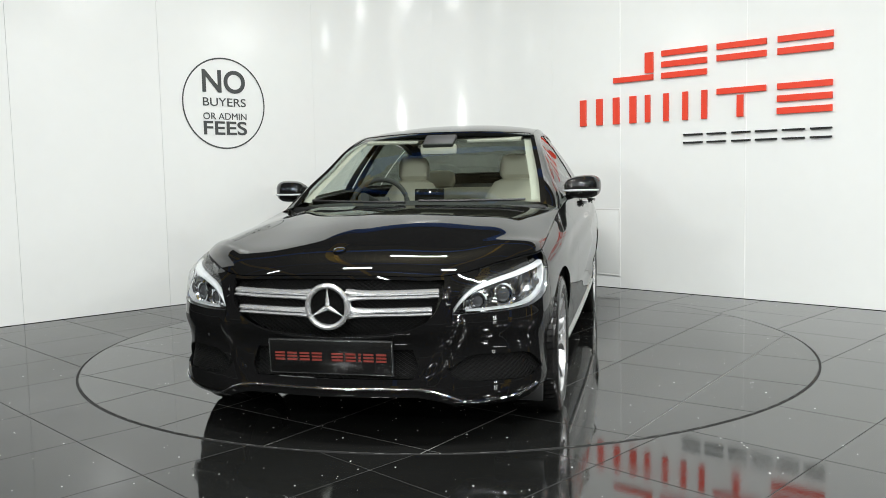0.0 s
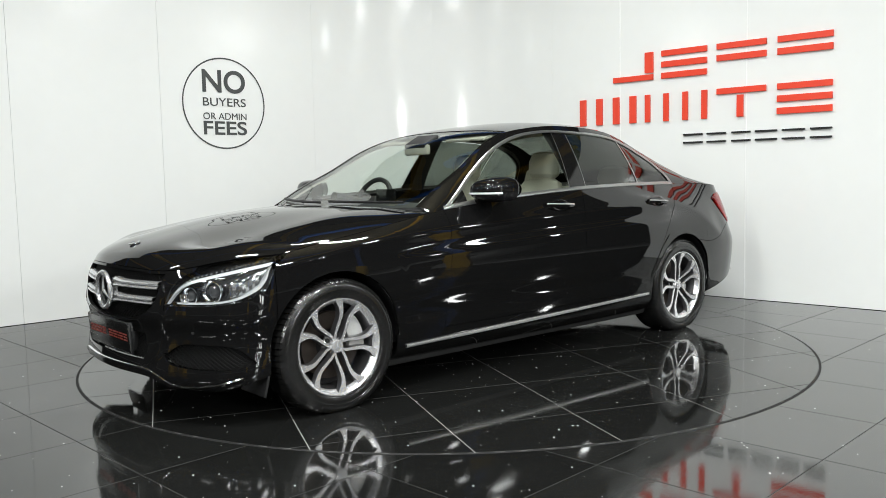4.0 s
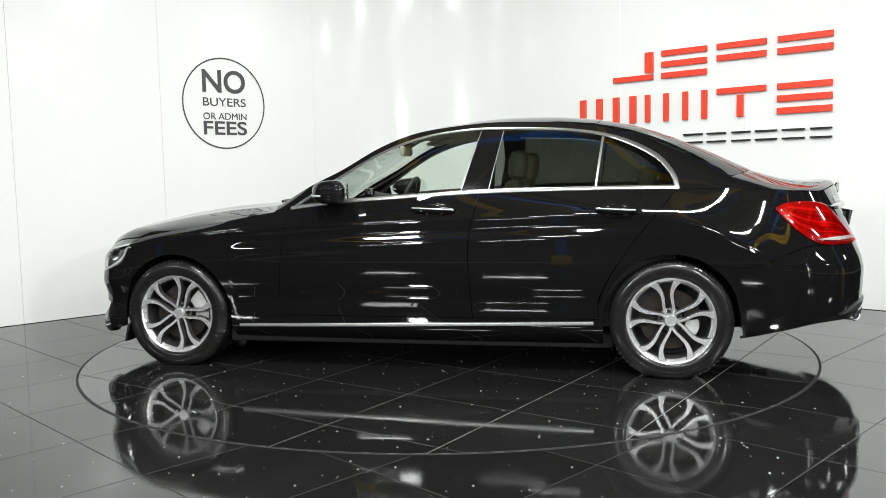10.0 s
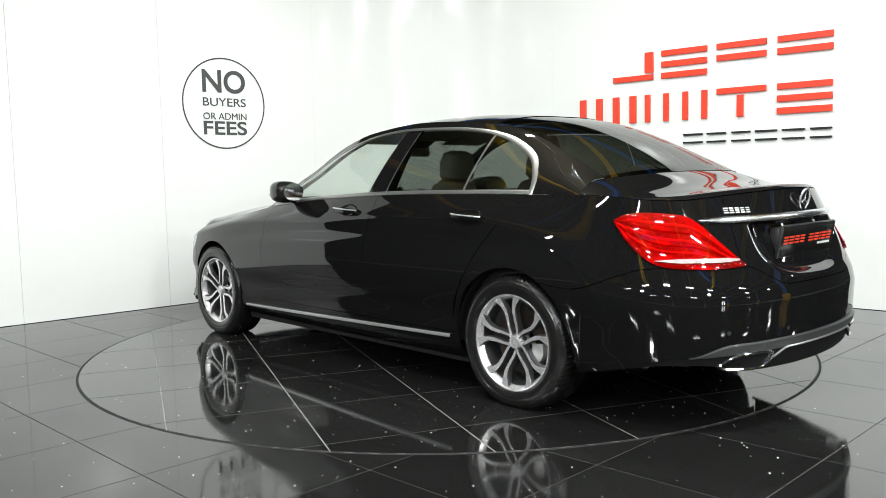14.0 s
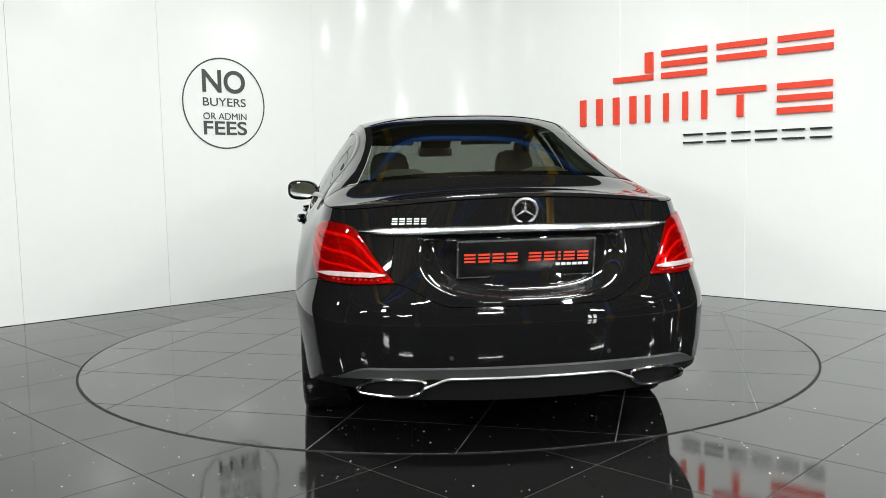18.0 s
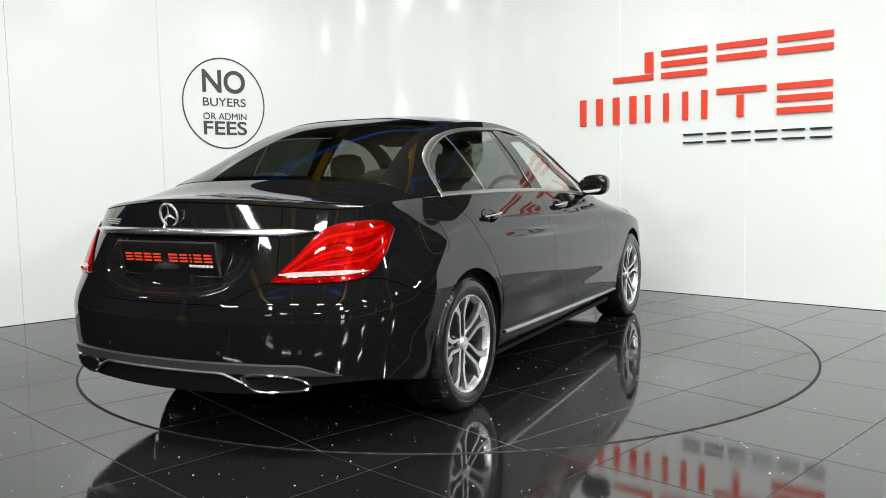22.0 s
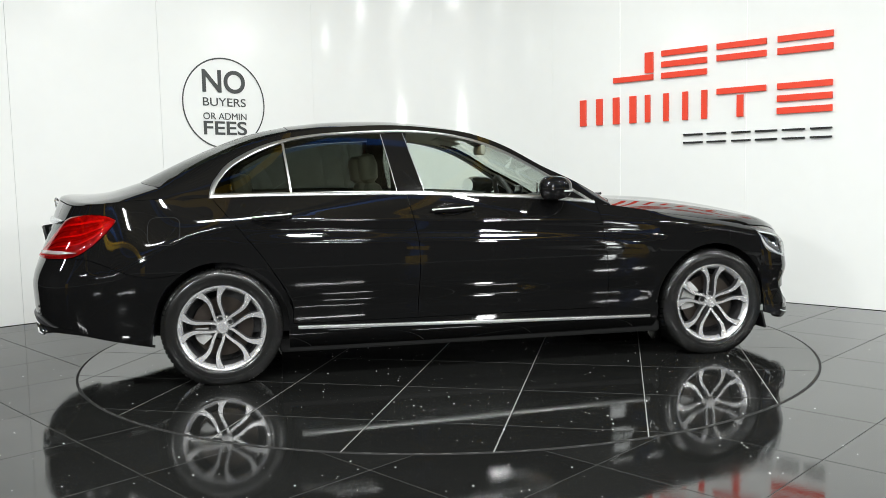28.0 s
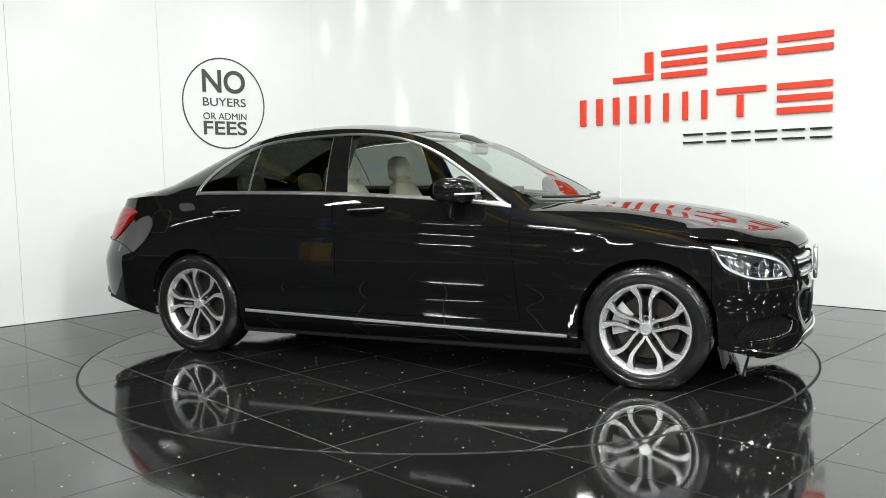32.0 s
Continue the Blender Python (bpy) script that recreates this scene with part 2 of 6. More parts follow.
def wall_left(s, z, out=0.0):
    """A place on the left wall, s metres from the corner (negative), out from its face."""
    return CORNER + DL * s + Vector((DL.y, -DL.x, 0)) * out + Vector((0, 0, z))


def wall_right(s, z, out=0.0):
    return CORNER + DR * s + Vector((DR.y, -DR.x, 0)) * out + Vector((0, 0, z))


def wall_panel(name, pts, parent, bottom=0.004, top=WALL_H):
    """An upright panel whose face follows plan points and whose back lies behind it."""
    bm = bmesh.new()
    pts = [Vector(q) for q in pts]
    back = []
    for i, q in enumerate(pts):
        d = (pts[min(i + 1, len(pts) - 1)] - pts[max(i - 1, 0)]).normalized()
        back.append(q + Vector((-d.y, d.x, 0)) * WALL_T)
    up = Vector((0, 0, 1))
    F = [(bm.verts.new(q + up * bottom), bm.verts.new(q + up * top)) for q in pts]
    B = [(bm.verts.new(q + up * bottom), bm.verts.new(q + up * top)) for q in back]
    for i in range(len(pts) - 1):
        bm.faces.new((F[i][0], F[i + 1][0], F[i + 1][1], F[i][1]))
        bm.faces.new((B[i][0], B[i][1], B[i + 1][1], B[i + 1][0]))
        bm.faces.new((F[i][1], F[i + 1][1], B[i + 1][1], B[i][1]))
        bm.faces.new((F[i][0], B[i][0], B[i + 1][0], F[i + 1][0]))
    bm.faces.new((F[0][0], F[0][1], B[0][1], B[0][0]))
    bm.faces.new((F[-1][0], B[-1][0], B[-1][1], F[-1][1]))
    return part(name, bm, WALLM, parent, angle=20)


wl = empty("wall_left", "gloss white panelled showroom wall with a round sign", "wall", kind="structure")
wr = empty("wall_right", "gloss white panelled showroom wall with red raised signage", "wall", kind="structure")
wc = empty("wall_corner", "gloss white curved corner between two showroom walls", "wall", kind="structure")
SEAM = 0.0011
left_cuts = [-5.60, -4.36, -3.16, -TANG]
for a, b in zip(left_cuts, left_cuts[1:]):
    wall_panel("panel", [wall_left(a + SEAM, 0), wall_left(b - SEAM, 0)], wl)
right_cuts = [TANG, 2.347, 3.538, 4.73, 5.40]
for a, b in zip(right_cuts, right_cuts[1:]):
    wall_panel("panel", [wall_right(a + SEAM, 0), wall_right(b - SEAM, 0)], wr)
# curved corner
ca, cb = wall_left(-TANG, 0), wall_right(TANG, 0)
cen = wall_left(-TANG, 0, FILLET)
a0 = math.atan2(ca.y - cen.y, ca.x - cen.x)
a1 = math.atan2(cb.y - cen.y, cb.x - cen.x)
for k in range(2):
    u0, u1 = a0 + (a1 - a0) * k / 2, a0 + (a1 - a0) * (k + 1) / 2
    wall_panel("panel", [cen + Vector((math.cos(u0 + (u1 - u0) * j / 14), math.sin(u0 + (u1 - u0) * j / 14), 0)) * FILLET for j in range(15)], wc)
# pale cover strips over the joints of the right wall
for a in right_cuts[1:-1]:
    bm = bmesh.new()
    box(bm, a - 0.0045, a + 0.0045, -0.0025, 0.001, 0.006, WALL_H - 0.01, 0.001, 1, m=Matrix.Translation(wall_right(0, 0)) @ Matrix.Rotation(math.atan2(DR.y, DR.x), 4, "Z"))
    part("joint_strip", bm, JOINTW, wr)
# black strip added behind the panels' lower edge; it paints the slit's shade
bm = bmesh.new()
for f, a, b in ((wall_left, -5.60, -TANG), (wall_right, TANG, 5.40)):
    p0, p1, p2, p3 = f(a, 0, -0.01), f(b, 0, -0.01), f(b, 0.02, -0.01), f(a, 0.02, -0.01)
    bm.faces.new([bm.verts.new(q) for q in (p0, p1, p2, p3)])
tagged(part("baseboard", bm, GAPM), "added black strip behind the foot of the wall panels", "baseboard", kind="structure")

# access hatch low in the right wall
hatch = empty("access_hatch", "small white service hatch set low in the wall", "hatch")
bm = bmesh.new()
HM = Matrix.Translation(wall_right(0, 0)) @ Matrix.Rotation(math.atan2(DR.y, DR.x), 4, "Z")
box(bm, 2.085, 2.335, -0.006, 0.0, 0.135, 0.735, 0.002, m=HM)
part("door", bm, WALLM, hatch)
bm = bmesh.new()
for x0, x1, z0, z1 in ((2.068, 2.082, 0.118, 0.752), (2.338, 2.3445, 0.118, 0.752), (2.082, 2.338, 0.118, 0.132), (2.082, 2.338, 0.738, 0.752)):
    box(bm, x0, x1, -0.009, 0.001, z0, z1, 0.0015, m=HM)
part("frame", bm, WHITEP, hatch)

# round notice on the left wall
LM = Matrix.Translation(wall_left(0, 0, 0.004)) @ Matrix.Rotation(math.atan2(DL.y, DL.x), 4, "Z")
notice = empty("round_notice", "round charcoal vinyl notice about fees on a white wall", "sign", m=LM @ pose(-2.556, 0, 1.786))
bm = bmesh.new()
rings = [[bm.verts.new((r * math.cos(a * math.pi / 48), 0, r * math.sin(a * math.pi / 48))) for a in range(96)] for r in (0.397, 0.410)]
for k in range(96):
    bm.faces.new((rings[0][k], rings[0][(k + 1) % 96], rings[1][(k + 1) % 96], rings[1][k]))
part("ring", bm, INK, notice, shade=False)
for words, z, h, w, bold in (("NO", 0.197, 0.205, 0.425, 0.018), ("BUYERS", 0.012, 0.074, 0.425, 0.002), ("OR ADMIN", -0.115, 0.060, 0.43, 0.0), ("FEES", -0.221, 0.124, 0.43, 0.016)):
    t = text_mesh(words, h, INK, "lettering", notice, width=w, bold=bold)
    t.location = (0.0, 0, z)

# raised signage on the right wall: plain bars, a block for each character
RM = Matrix.Translation(wall_right(0, 0, 0.0)) @ Matrix.Rotation(math.atan2(DR.y, DR.x), 4, "Z")
sign = empty("wall_sign", "raised red and black bar signage on white wall", "sign", m=RM)


def sign_block(x0, x1, z0, z1, bars, material):
    """A character-sized block of plain bars; each bar is a share (x0, x1, z0, z1) of the block."""
    for a, b, c, d in bars:
        bm = bmesh.new()
        box(bm, x0 + (x1 - x0) * a, x0 + (x1 - x0) * b, -0.022, -0.002, z0 + (z1 - z0) * c, z0 + (z1 - z0) * d, 0.0015, 1)
        part("bar", bm, material, sign)


THREE = ((0, 1, 0.0, 0.21), (0, 1, 0.40, 0.61), (0, 1, 0.80, 1.0))
TWO = ((0, 1, 0.40, 0.61), (0, 1, 0.80, 1.0))
LOW = ((0, 1, 0.0, 0.2), (0.80, 1, 0.26, 1.0))
SIDES = ((0, 0.12, 0, 1), (0.44, 0.56, 0, 1), (0.88, 1, 0, 1))
for x0, x1, bars in ((2.285, 2.69, LOW), (2.772, 3.196, THREE), (3.284, 3.705, TWO), (3.796, 4.222, TWO)):
    sign_block(x0, x1, 1.910, 2.155, bars, REDW)
SLATS = ((0, 0.11, 0, 1), (0.30, 0.41, 0, 1), (0.60, 0.71, 0, 1), (0.89, 1, 0, 1))
for x0, x1, bars in ((1.92, 2.52, SLATS), (2.611, 3.024, SIDES), (3.150, 3.2, ((0, 1, 0, 1),)), (3.287, 3.706, ((0, 1, 0.8, 1), (0.42, 0.55, 0, 0.74))), (3.797, 4.224, THREE)):
    sign_block(x0, x1, 1.534, 1.780, bars, REDW)
RIM = ((0, 1, 0, 0.18), (0, 1, 0.82, 1.0))
for x0, x1 in ((2.985, 3.16), (3.20, 3.37), (3.42, 3.58), (3.62, 3.80), (3.84, 4.02), (4.06, 4.226)):
    sign_block(x0, x1, 1.330, 1.414, RIM, BLKV)

# ---- floor ----
PITCH, JOINT, JOINT_F, GRID_TURN = 0.607, 0.0050, 0.0036, 45.5
floor = empty("floor", "polished black porcelain tiled showroom floor", "floor", kind="structure")
bm = bmesh.new()
bmesh.ops.create_grid(bm, x_segments=1, y_segments=1, size=12)
for v in bm.verts:
    v.co.z = -0.0030
part("grout_bed", bm, GROUT_F, floor, shade=False)
GR = Matrix.Rotation(radians(GRID_TURN), 4, "Z")


def tile_mesh(name, poly, depth, material):
    """A flat tile from a convex outline, with a small chamfer."""
    bm = bmesh.new()
    c = sum((Vector(q) for q in poly), Vector((0, 0))) / len(poly)
    ch = 0.0012
    top = [bm.verts.new(((q[0] - c.x) * (1 - ch / max(0.02, (Vector(q) - c).length)) + c.x, (q[1] - c.y) * (1 - ch / max(0.02, (Vector(q) - c).length)) + c.y, 0)) for q in poly]
    mid = [bm.verts.new((q[0], q[1], -0.0010)) for q in poly]
    low = [bm.verts.new((q[0], q[1], -depth)) for q in poly]
    bm.faces.new(top)
    n = len(poly)
    for A, B in ((top, mid), (mid, low)):
        for k in range(n):
            bm.faces.new((A[k], B[k], B[(k + 1) % n], A[(k + 1) % n]))
    me = bpy.data.meshes.new(name)
    bm.to_mesh(me)
    bm.free()
    me.materials.append(material)
    me.materials.append(TILE_EDGE)
    for f in me.polygons:
        f.material_index = 0 if f.normal.z > 0.99 else 1
    return me


h = (PITCH - JOINT_F) / 2
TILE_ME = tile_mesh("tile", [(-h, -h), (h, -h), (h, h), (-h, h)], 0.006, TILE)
# the grid's lines: at -1.94 and -0.87 along its two axes
OFF_A, OFF_B = -1.94, -0.875
far = []
for i in range(-24, 25):
    for j in range(-24, 25):
        q = GR @ Vector((OFF_A + (i + 0.5) * PITCH, OFF_B + (j + 0.5) * PITCH, 0))
        if q.length < 1.75 or abs(q.x) > 9.4 or q.y < -10.9 or q.y > 5.9:
            continue
        behind = (q - CORNER).dot(Vector((DL.y, -DL.x, 0))) < -0.6 or (q - CORNER).dot(Vector((DR.y, -DR.x, 0))) < -0.6
        if q.y > -5.6 and abs(q.x) < 4.6 and not behind:
            ob = new("tile", TILE_ME)
            ob.parent = floor
            ob.matrix_local = Matrix.Translation(q) @ GR
        else:
            far.append(q)
bm = bmesh.new()
for q in far:
    bm.faces.new([bm.verts.new(q + GR @ Vector(c)) for c in ((-h, -h, 0), (h, -h, 0), (h, h, 0), (-h, h, 0))])
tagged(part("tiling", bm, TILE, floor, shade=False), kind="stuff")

# turntable, flush with the floor, tiled in its own direction
RING_R = 2.257
turntable = empty("turntable", "round motorised turntable tiled in polished black porcelain", "turntable", m=pose(0, 0, 0.003))
bm = bmesh.new()
lathe(bm, [(-0.0030, 0.0001), (-0.0020, RING_R - 0.004), (-0.0045, RING_R - 0.004)], 128, "Z")
part("bed", bm, GROUT, turntable, shade=False)
bm = bmesh.new()
lathe(bm, [(-0.0012, RING_R - 0.002), (-0.0012, RING_R + 0.011), (-0.004, RING_R + 0.011)], 160, "Z")
tagged(part("turntable_gap", bm, GAPM, None, shade=False), "thin dark ring gap round the turntable", "floor gap", kind="structure")
bpy.data.objects["turntable_gap"].location.z = 0.002


def clip_circle(poly, r, n=144):
    for k in range(n):
        a = 2 * math.pi * (k + 0.5) / n
        nx, ny, d = math.cos(a), math.sin(a), r * math.cos(math.pi / n)
        out = []
        for i, q in enumerate(poly):
            p = poly[i - 1]
            fp, fq = p[0] * nx + p[1] * ny - d, q[0] * nx + q[1] * ny - d
            if (fp < 0) != (fq < 0):
                t = fp / (fp - fq)
                out.append((p[0] + (q[0] - p[0]) * t, p[1] + (q[1] - p[1]) * t))
            if fq <= 0:
                out.append(q)
        poly = out
        if len(poly) < 3:
            return []
    return poly


TT_TURN = radians(67.3)
CAR_OFF = Vector((-0.037, -0.025, 0))
# along the table's own axes, before the car's offset is taken off
ta, tb = Vector((math.cos(TT_TURN), math.sin(TT_TURN))), Vector((-math.sin(TT_TURN), math.cos(TT_TURN)))
base_a = -0.03 - ta.dot(CAR_OFF.xy) - 0.607 * 8
base_b = 0.018 - tb.dot(CAR_OFF.xy) - 0.611 * 8
for i in range(16):
    for j in range(16):
        quad = []
        for di, dj in ((0, 0), (1, 0), (1, 1), (0, 1)):
            s = base_a + (i + di) * 0.607 + (JOINT / 2) * (1 - 2 * di)
            t = base_b + (j + dj) * 0.609 + (JOINT / 2) * (1 - 2 * dj)
            quad.append((ta.x * s + tb.x * t, ta.y * s + tb.y * t))
        poly = clip_circle(quad, RING_R - 0.004) if max(math.hypot(*q) for q in quad) > RING_R - 0.01 else quad
        if len(poly) < 3:
            continue
        ob = new("tile", tile_mesh("tile", poly, 0.0045, TILE_T))
        ob.parent = turntable

# pale specks of grit on the floor
rng = random.Random(4)
for host, lo, hi, n in ((None, 2.3, 4.2, 640), (turntable, 0.2, 2.2, 720)):
    bm = bmesh.new()
    while n > 0:
        a, r = rng.uniform(0, 6.283), math.sqrt(rng.uniform(lo * lo, hi * hi))
        x, y = r * math.cos(a), r * math.sin(a)
        q = Vector((x, y, 0))
        if host is None and ((q - CORNER).dot(Vector((DL.y, -DL.x, 0))) < 0.1 or (q - CORNER).dot(Vector((DR.y, -DR.x, 0))) < 0.1):
            continue
        n -= 1
        s = rng.choice((0.0013, 0.0015, 0.0018, 0.0022, 0.0027, 0.0040))
        bmesh.ops.create_icosphere(bm, subdivisions=1, radius=s, matrix=Matrix.Translation((x, y, 0.0004)) @ Matrix.Diagonal((1, rng.uniform(0.6, 1.4), 0.5, 1)))
    ob = part("grit" if host else "floor_grit", bm, DUSTY, host)
    tagged(ob, "scattered pale specks of grit on black tiles" if not host else "", "grit" if not host else "", kind="stuff")

# the hall behind: block walls, sheet roof, painted steel
HX0, HX1, HY0, HY1, HZ = -15.0, 28.0, -21.0, 6.4, 6.5
for name, x0, x1, y0, y1 in (("wall_hall_back", HX0, HX1, HY0 - 0.2, HY0), ("wall_hall_left", HX0 - 0.2, HX0, HY0 - 0.2, HY1 + 0.2),
                             ("wall_hall_right", HX1, HX1 + 0.2, HY0 - 0.2, HY1 + 0.2), ("wall_hall_far", HX0, HX1, HY1, HY1 + 0.2)):
    bm = bmesh.new()
    box(bm, x0, x1, y0, y1, -0.02, HZ)
    tagged(part(name, bm, BRICKY), "dark grey blockwork wall of the hall round the set", "wall", kind="structure")
bm = bmesh.new()
box(bm, HX0, HX1, HY0, HY1, -0.12, -0.006)
tagged(part("floor_hall", bm, SLAB), "dark worn concrete floor of the hall", "floor", kind="structure")
bm = bmesh.new()
for k in range(143):
    x = HX0 + k * 0.3
    box(bm, x, x + 0.15, HY0, HY1, HZ, HZ + 0.06)
    box(bm, x + 0.15, x + 0.3, HY0, HY1, HZ + 0.04, HZ + 0.10)
tagged(part("ceiling", bm, SHEET), "dark ribbed metal sheet roof of the hall", "ceiling", kind="structure")


def pane_board(x):
    """An added, unseen board on the back wall; its two columns of glowing panes mirror in the car."""
    e = empty("glazed_shutter", "added unseen dark board with small glowing panes", "shutter door", m=pose(x, HY0 + 0.002, 0))
    bm = bmesh.new()
    box(bm, -1.5, 1.5, 0.0, 0.06, 0.0, 4.4, 0.01)
    part("leaf", bm, SHEET, e)
    for px_ in (-0.55, 0.55):
        for pz_ in (1.1, 1.9, 2.7, 3.5):
            bm = bmesh.new()
            box(bm, px_ - 0.33, px_ + 0.33, 0.062, 0.070, pz_ - 0.24, pz_ + 0.24)
            part("pane", bm, GLOWPANE, e, shade=False)


pane_board(15.5)


def steel_beam(length, hgt, wid, material, m, name, label):
    bm = bmesh.new()
    tk = 0.018
    box(bm, -length / 2, length / 2, -wid / 2, wid / 2, -hgt / 2, -hgt / 2 + tk)
    box(bm, -length / 2, length / 2, -wid / 2, wid / 2, hgt / 2 - tk, hgt / 2)
    box(bm, -length / 2, length / 2, -tk / 2, tk / 2, -hgt / 2 + tk, hgt / 2 - tk)
    ob = part(name, bm, material)
    ob.matrix_world = m
    return tagged(ob, label, "beam", group=name + "s of the hall roof")


for y, bz in ((-17.0, 6.0), (-13.0, 6.0), (-9.0, 6.0), (-5.0, 6.0), (-1.6, 6.0), (2.6, 5.0), (4.6, 3.75)):
    steel_beam(42, 0.36, 0.20, BLUEP, pose(6.5, y, bz), "roof_beam", "blue painted steel roof beam of the hall")
for x in (-9.0, -5.2, -1.8, 1.8, 5.2, 9.0, 14.0, 20.0):
    steel_beam(26, 0.26, 0.16, YELP, pose(x, -7.4, 5.25, 0, 0, 90), "crane_rail", "yellow painted steel crane rail under the roof")


def hall_column(x, y):
    """A blue stanchion with a yellow guard round its foot."""
    e = empty("steel_column", "blue steel column with a yellow guard at its foot", "column", group="columns of the hall", m=pose(x, y, 0))
    bm = bmesh.new()
    box(bm, -0.12, 0.12, -0.12, -0.102, -0.005, HZ - 0.01)
    box(bm, -0.12, 0.12, 0.102, 0.12, -0.005, HZ - 0.01)
    box(bm, -0.008, 0.008, -0.102, 0.102, -0.005, HZ - 0.01)
    part("shaft", bm, BLUEP, e)
    bm = bmesh.new()
    box(bm, -0.20, 0.20, -0.20, -0.17, -0.005, 1.1, 0.008)
    box(bm, -0.20, 0.20, 0.17, 0.20, -0.005, 1.1, 0.008)
    box(bm, -0.20, -0.17, -0.169, 0.169, -0.005, 1.1, 0.008)
    box(bm, 0.17, 0.20, -0.169, 0.169, -0.005, 1.1, 0.008)
    part("guard", bm, YELP, e)


for cx, cy in ((7.6, -2.2), (7.6, -9.4), (-8.2, -5.4), (13.5, -6.0), (-2.6, -13.6), (4.4, -13.6)):
    hall_column(cx, cy)


def strip_fitting(m, long=1.0, half=0.08):
    e = empty("strip_light_fitting", "white batten strip lamp hung under the hall roof", "ceiling lamp", group="strip lamps of the hall", m=m)
    bm = bmesh.new()
    box(bm, -0.47 * long, 0.47 * long, -half, half, 0.02, 0.08, 0.01)
    part("body", bm, WHITEP, e)
    for s in (-1, 1):
        bm = bmesh.new()
        tube(bm, [(s * 0.36 * long, 0, 0.08), (s * 0.36 * long, 0, 2.19)], 0.006, 6)
        part("hanger", bm, WHITEP, e)
    return e


# the first fitting belongs to the lamp added for the wall corner
fit0 = strip_fitting(pose(STRIPS[0][0], STRIPS[0][1], STRIP_Z + 0.005))
for q in STRIPS[1:]:
    copy_thing(fit0, pose(q[0], q[1], STRIP_Z + 0.005))
fit1 = strip_fitting(pose(FAR_STRIPS[0][0], FAR_STRIPS[0][1], STRIP_Z + 0.005), 2.1, 0.13)
for q in FAR_STRIPS[1:]:
    copy_thing(fit1, pose(q[0], q[1], STRIP_Z + 0.005))


def studio_stand(px, py, pz, watts):
    e = empty("studio_light", "square soft studio panel on a black tripod stand", "studio lamp", group="studio lamps", m=pose(px, py, 0))
    aim = look((0, 0, pz), (-px * 1.1, 1.5 - py, 1.3))
    bm = bmesh.new()
    box(bm, -0.175, 0.175, -0.175, 0.175, 0.006, 0.07, 0.01, m=aim)
    part("housing", bm, BLACKP, e)
    bm = bmesh.new()
    tube(bm, [(0, 0, 0.5), (0, 0, pz - 0.1)], 0.016, 8)
    part("pole", bm, BLACKP, e)
    for k in range(3):
        bm = bmesh.new()
        a = k * 2.094 + 0.4
        tube(bm, [(0.5 * math.cos(a), 0.5 * math.sin(a), 0.012), (0, 0, 0.75)], 0.011, 6)
        part("leg", bm, BLACKP, e)


for q in PANELS:
    studio_stand(*q)

# ---- the car: x forward, y to its left, z up, origin on the ground amid the wheels ----
car = empty("car", "glossy black four-door saloon car with chrome window trim on the turntable", "car")
AXLE, HUB_Z, TYRE_R = 1.42, 0.308, 0.322
ARCH_R = 0.352

# body outline in plan at its widest, and the shoulder line above it (bonnet edge, belt, boot edge)
PLAN = [((2.175, 0), (2.150, 0, 0.705)), ((2.165, 0.20), (2.138, 0.20, 0.703)), ((2.125, 0.42), (2.088, 0.41, 0.695)), ((2.075, 0.545), (2.015, 0.53, 0.705)),
        ((2.015, 0.662), (1.90, 0.645, 0.735)), ((1.925, 0.778), (1.78, 0.735, 0.752)), ((1.78, 0.840), (1.66, 0.793, 0.764)), ((1.52, 0.872), (1.48, 0.800, 0.796)),
        ((1.20, 0.887), (1.20, 0.798, 0.838)), ((0.80, 0.896), (0.80, 0.800, 0.905)), ((0.40, 0.901), (0.40, 0.812, 0.950)), ((0.0, 0.904), (0.0, 0.819, 0.976)),
        ((-0.40, 0.905), (-0.40, 0.818, 0.994)), ((-0.80, 0.904), (-0.80, 0.804, 1.002)), ((-1.20, 0.899), (-1.20, 0.776, 1.004)), ((-1.50, 0.889), (-1.50, 0.754, 1.002)),
        ((-1.80, 0.884), (-1.79, 0.750, 1.000)), ((-2.00, 0.862), (-1.96, 0.744, 0.990)), ((-2.14, 0.826), (-2.06, 0.722, 0.980)), ((-2.264, 0.762), (-2.14, 0.672, 0.974)),
        ((-2.368, 0.658), (-2.210, 0.585, 0.977)), ((-2.445, 0.50), (-2.278, 0.44, 0.990)), ((-2.497, 0.25), (-2.352, 0.225, 1.005)), ((-2.511, 0), (-2.382, 0, 1.011))]


def spline(pts, i, t):
    p = [np.array(pts[min(max(k, 0), len(pts) - 1)], float) for k in (i - 1, i, i + 1, i + 2)]
    if i == 0:
        p[0] = p[2] * np.array([1, -1, 1][:len(p[1])])
    if i == len(pts) - 2:
        p[3] = p[1] * np.array([1, -1, 1][:len(p[1])])
    return 0.5 * (2 * p[1] + (p[2] - p[0]) * t + (2 * p[0] - 5 * p[1] + 4 * p[2] - p[3]) * t ** 2 + (3 * p[1] - p[0] - 3 * p[2] + p[3]) * t ** 3)


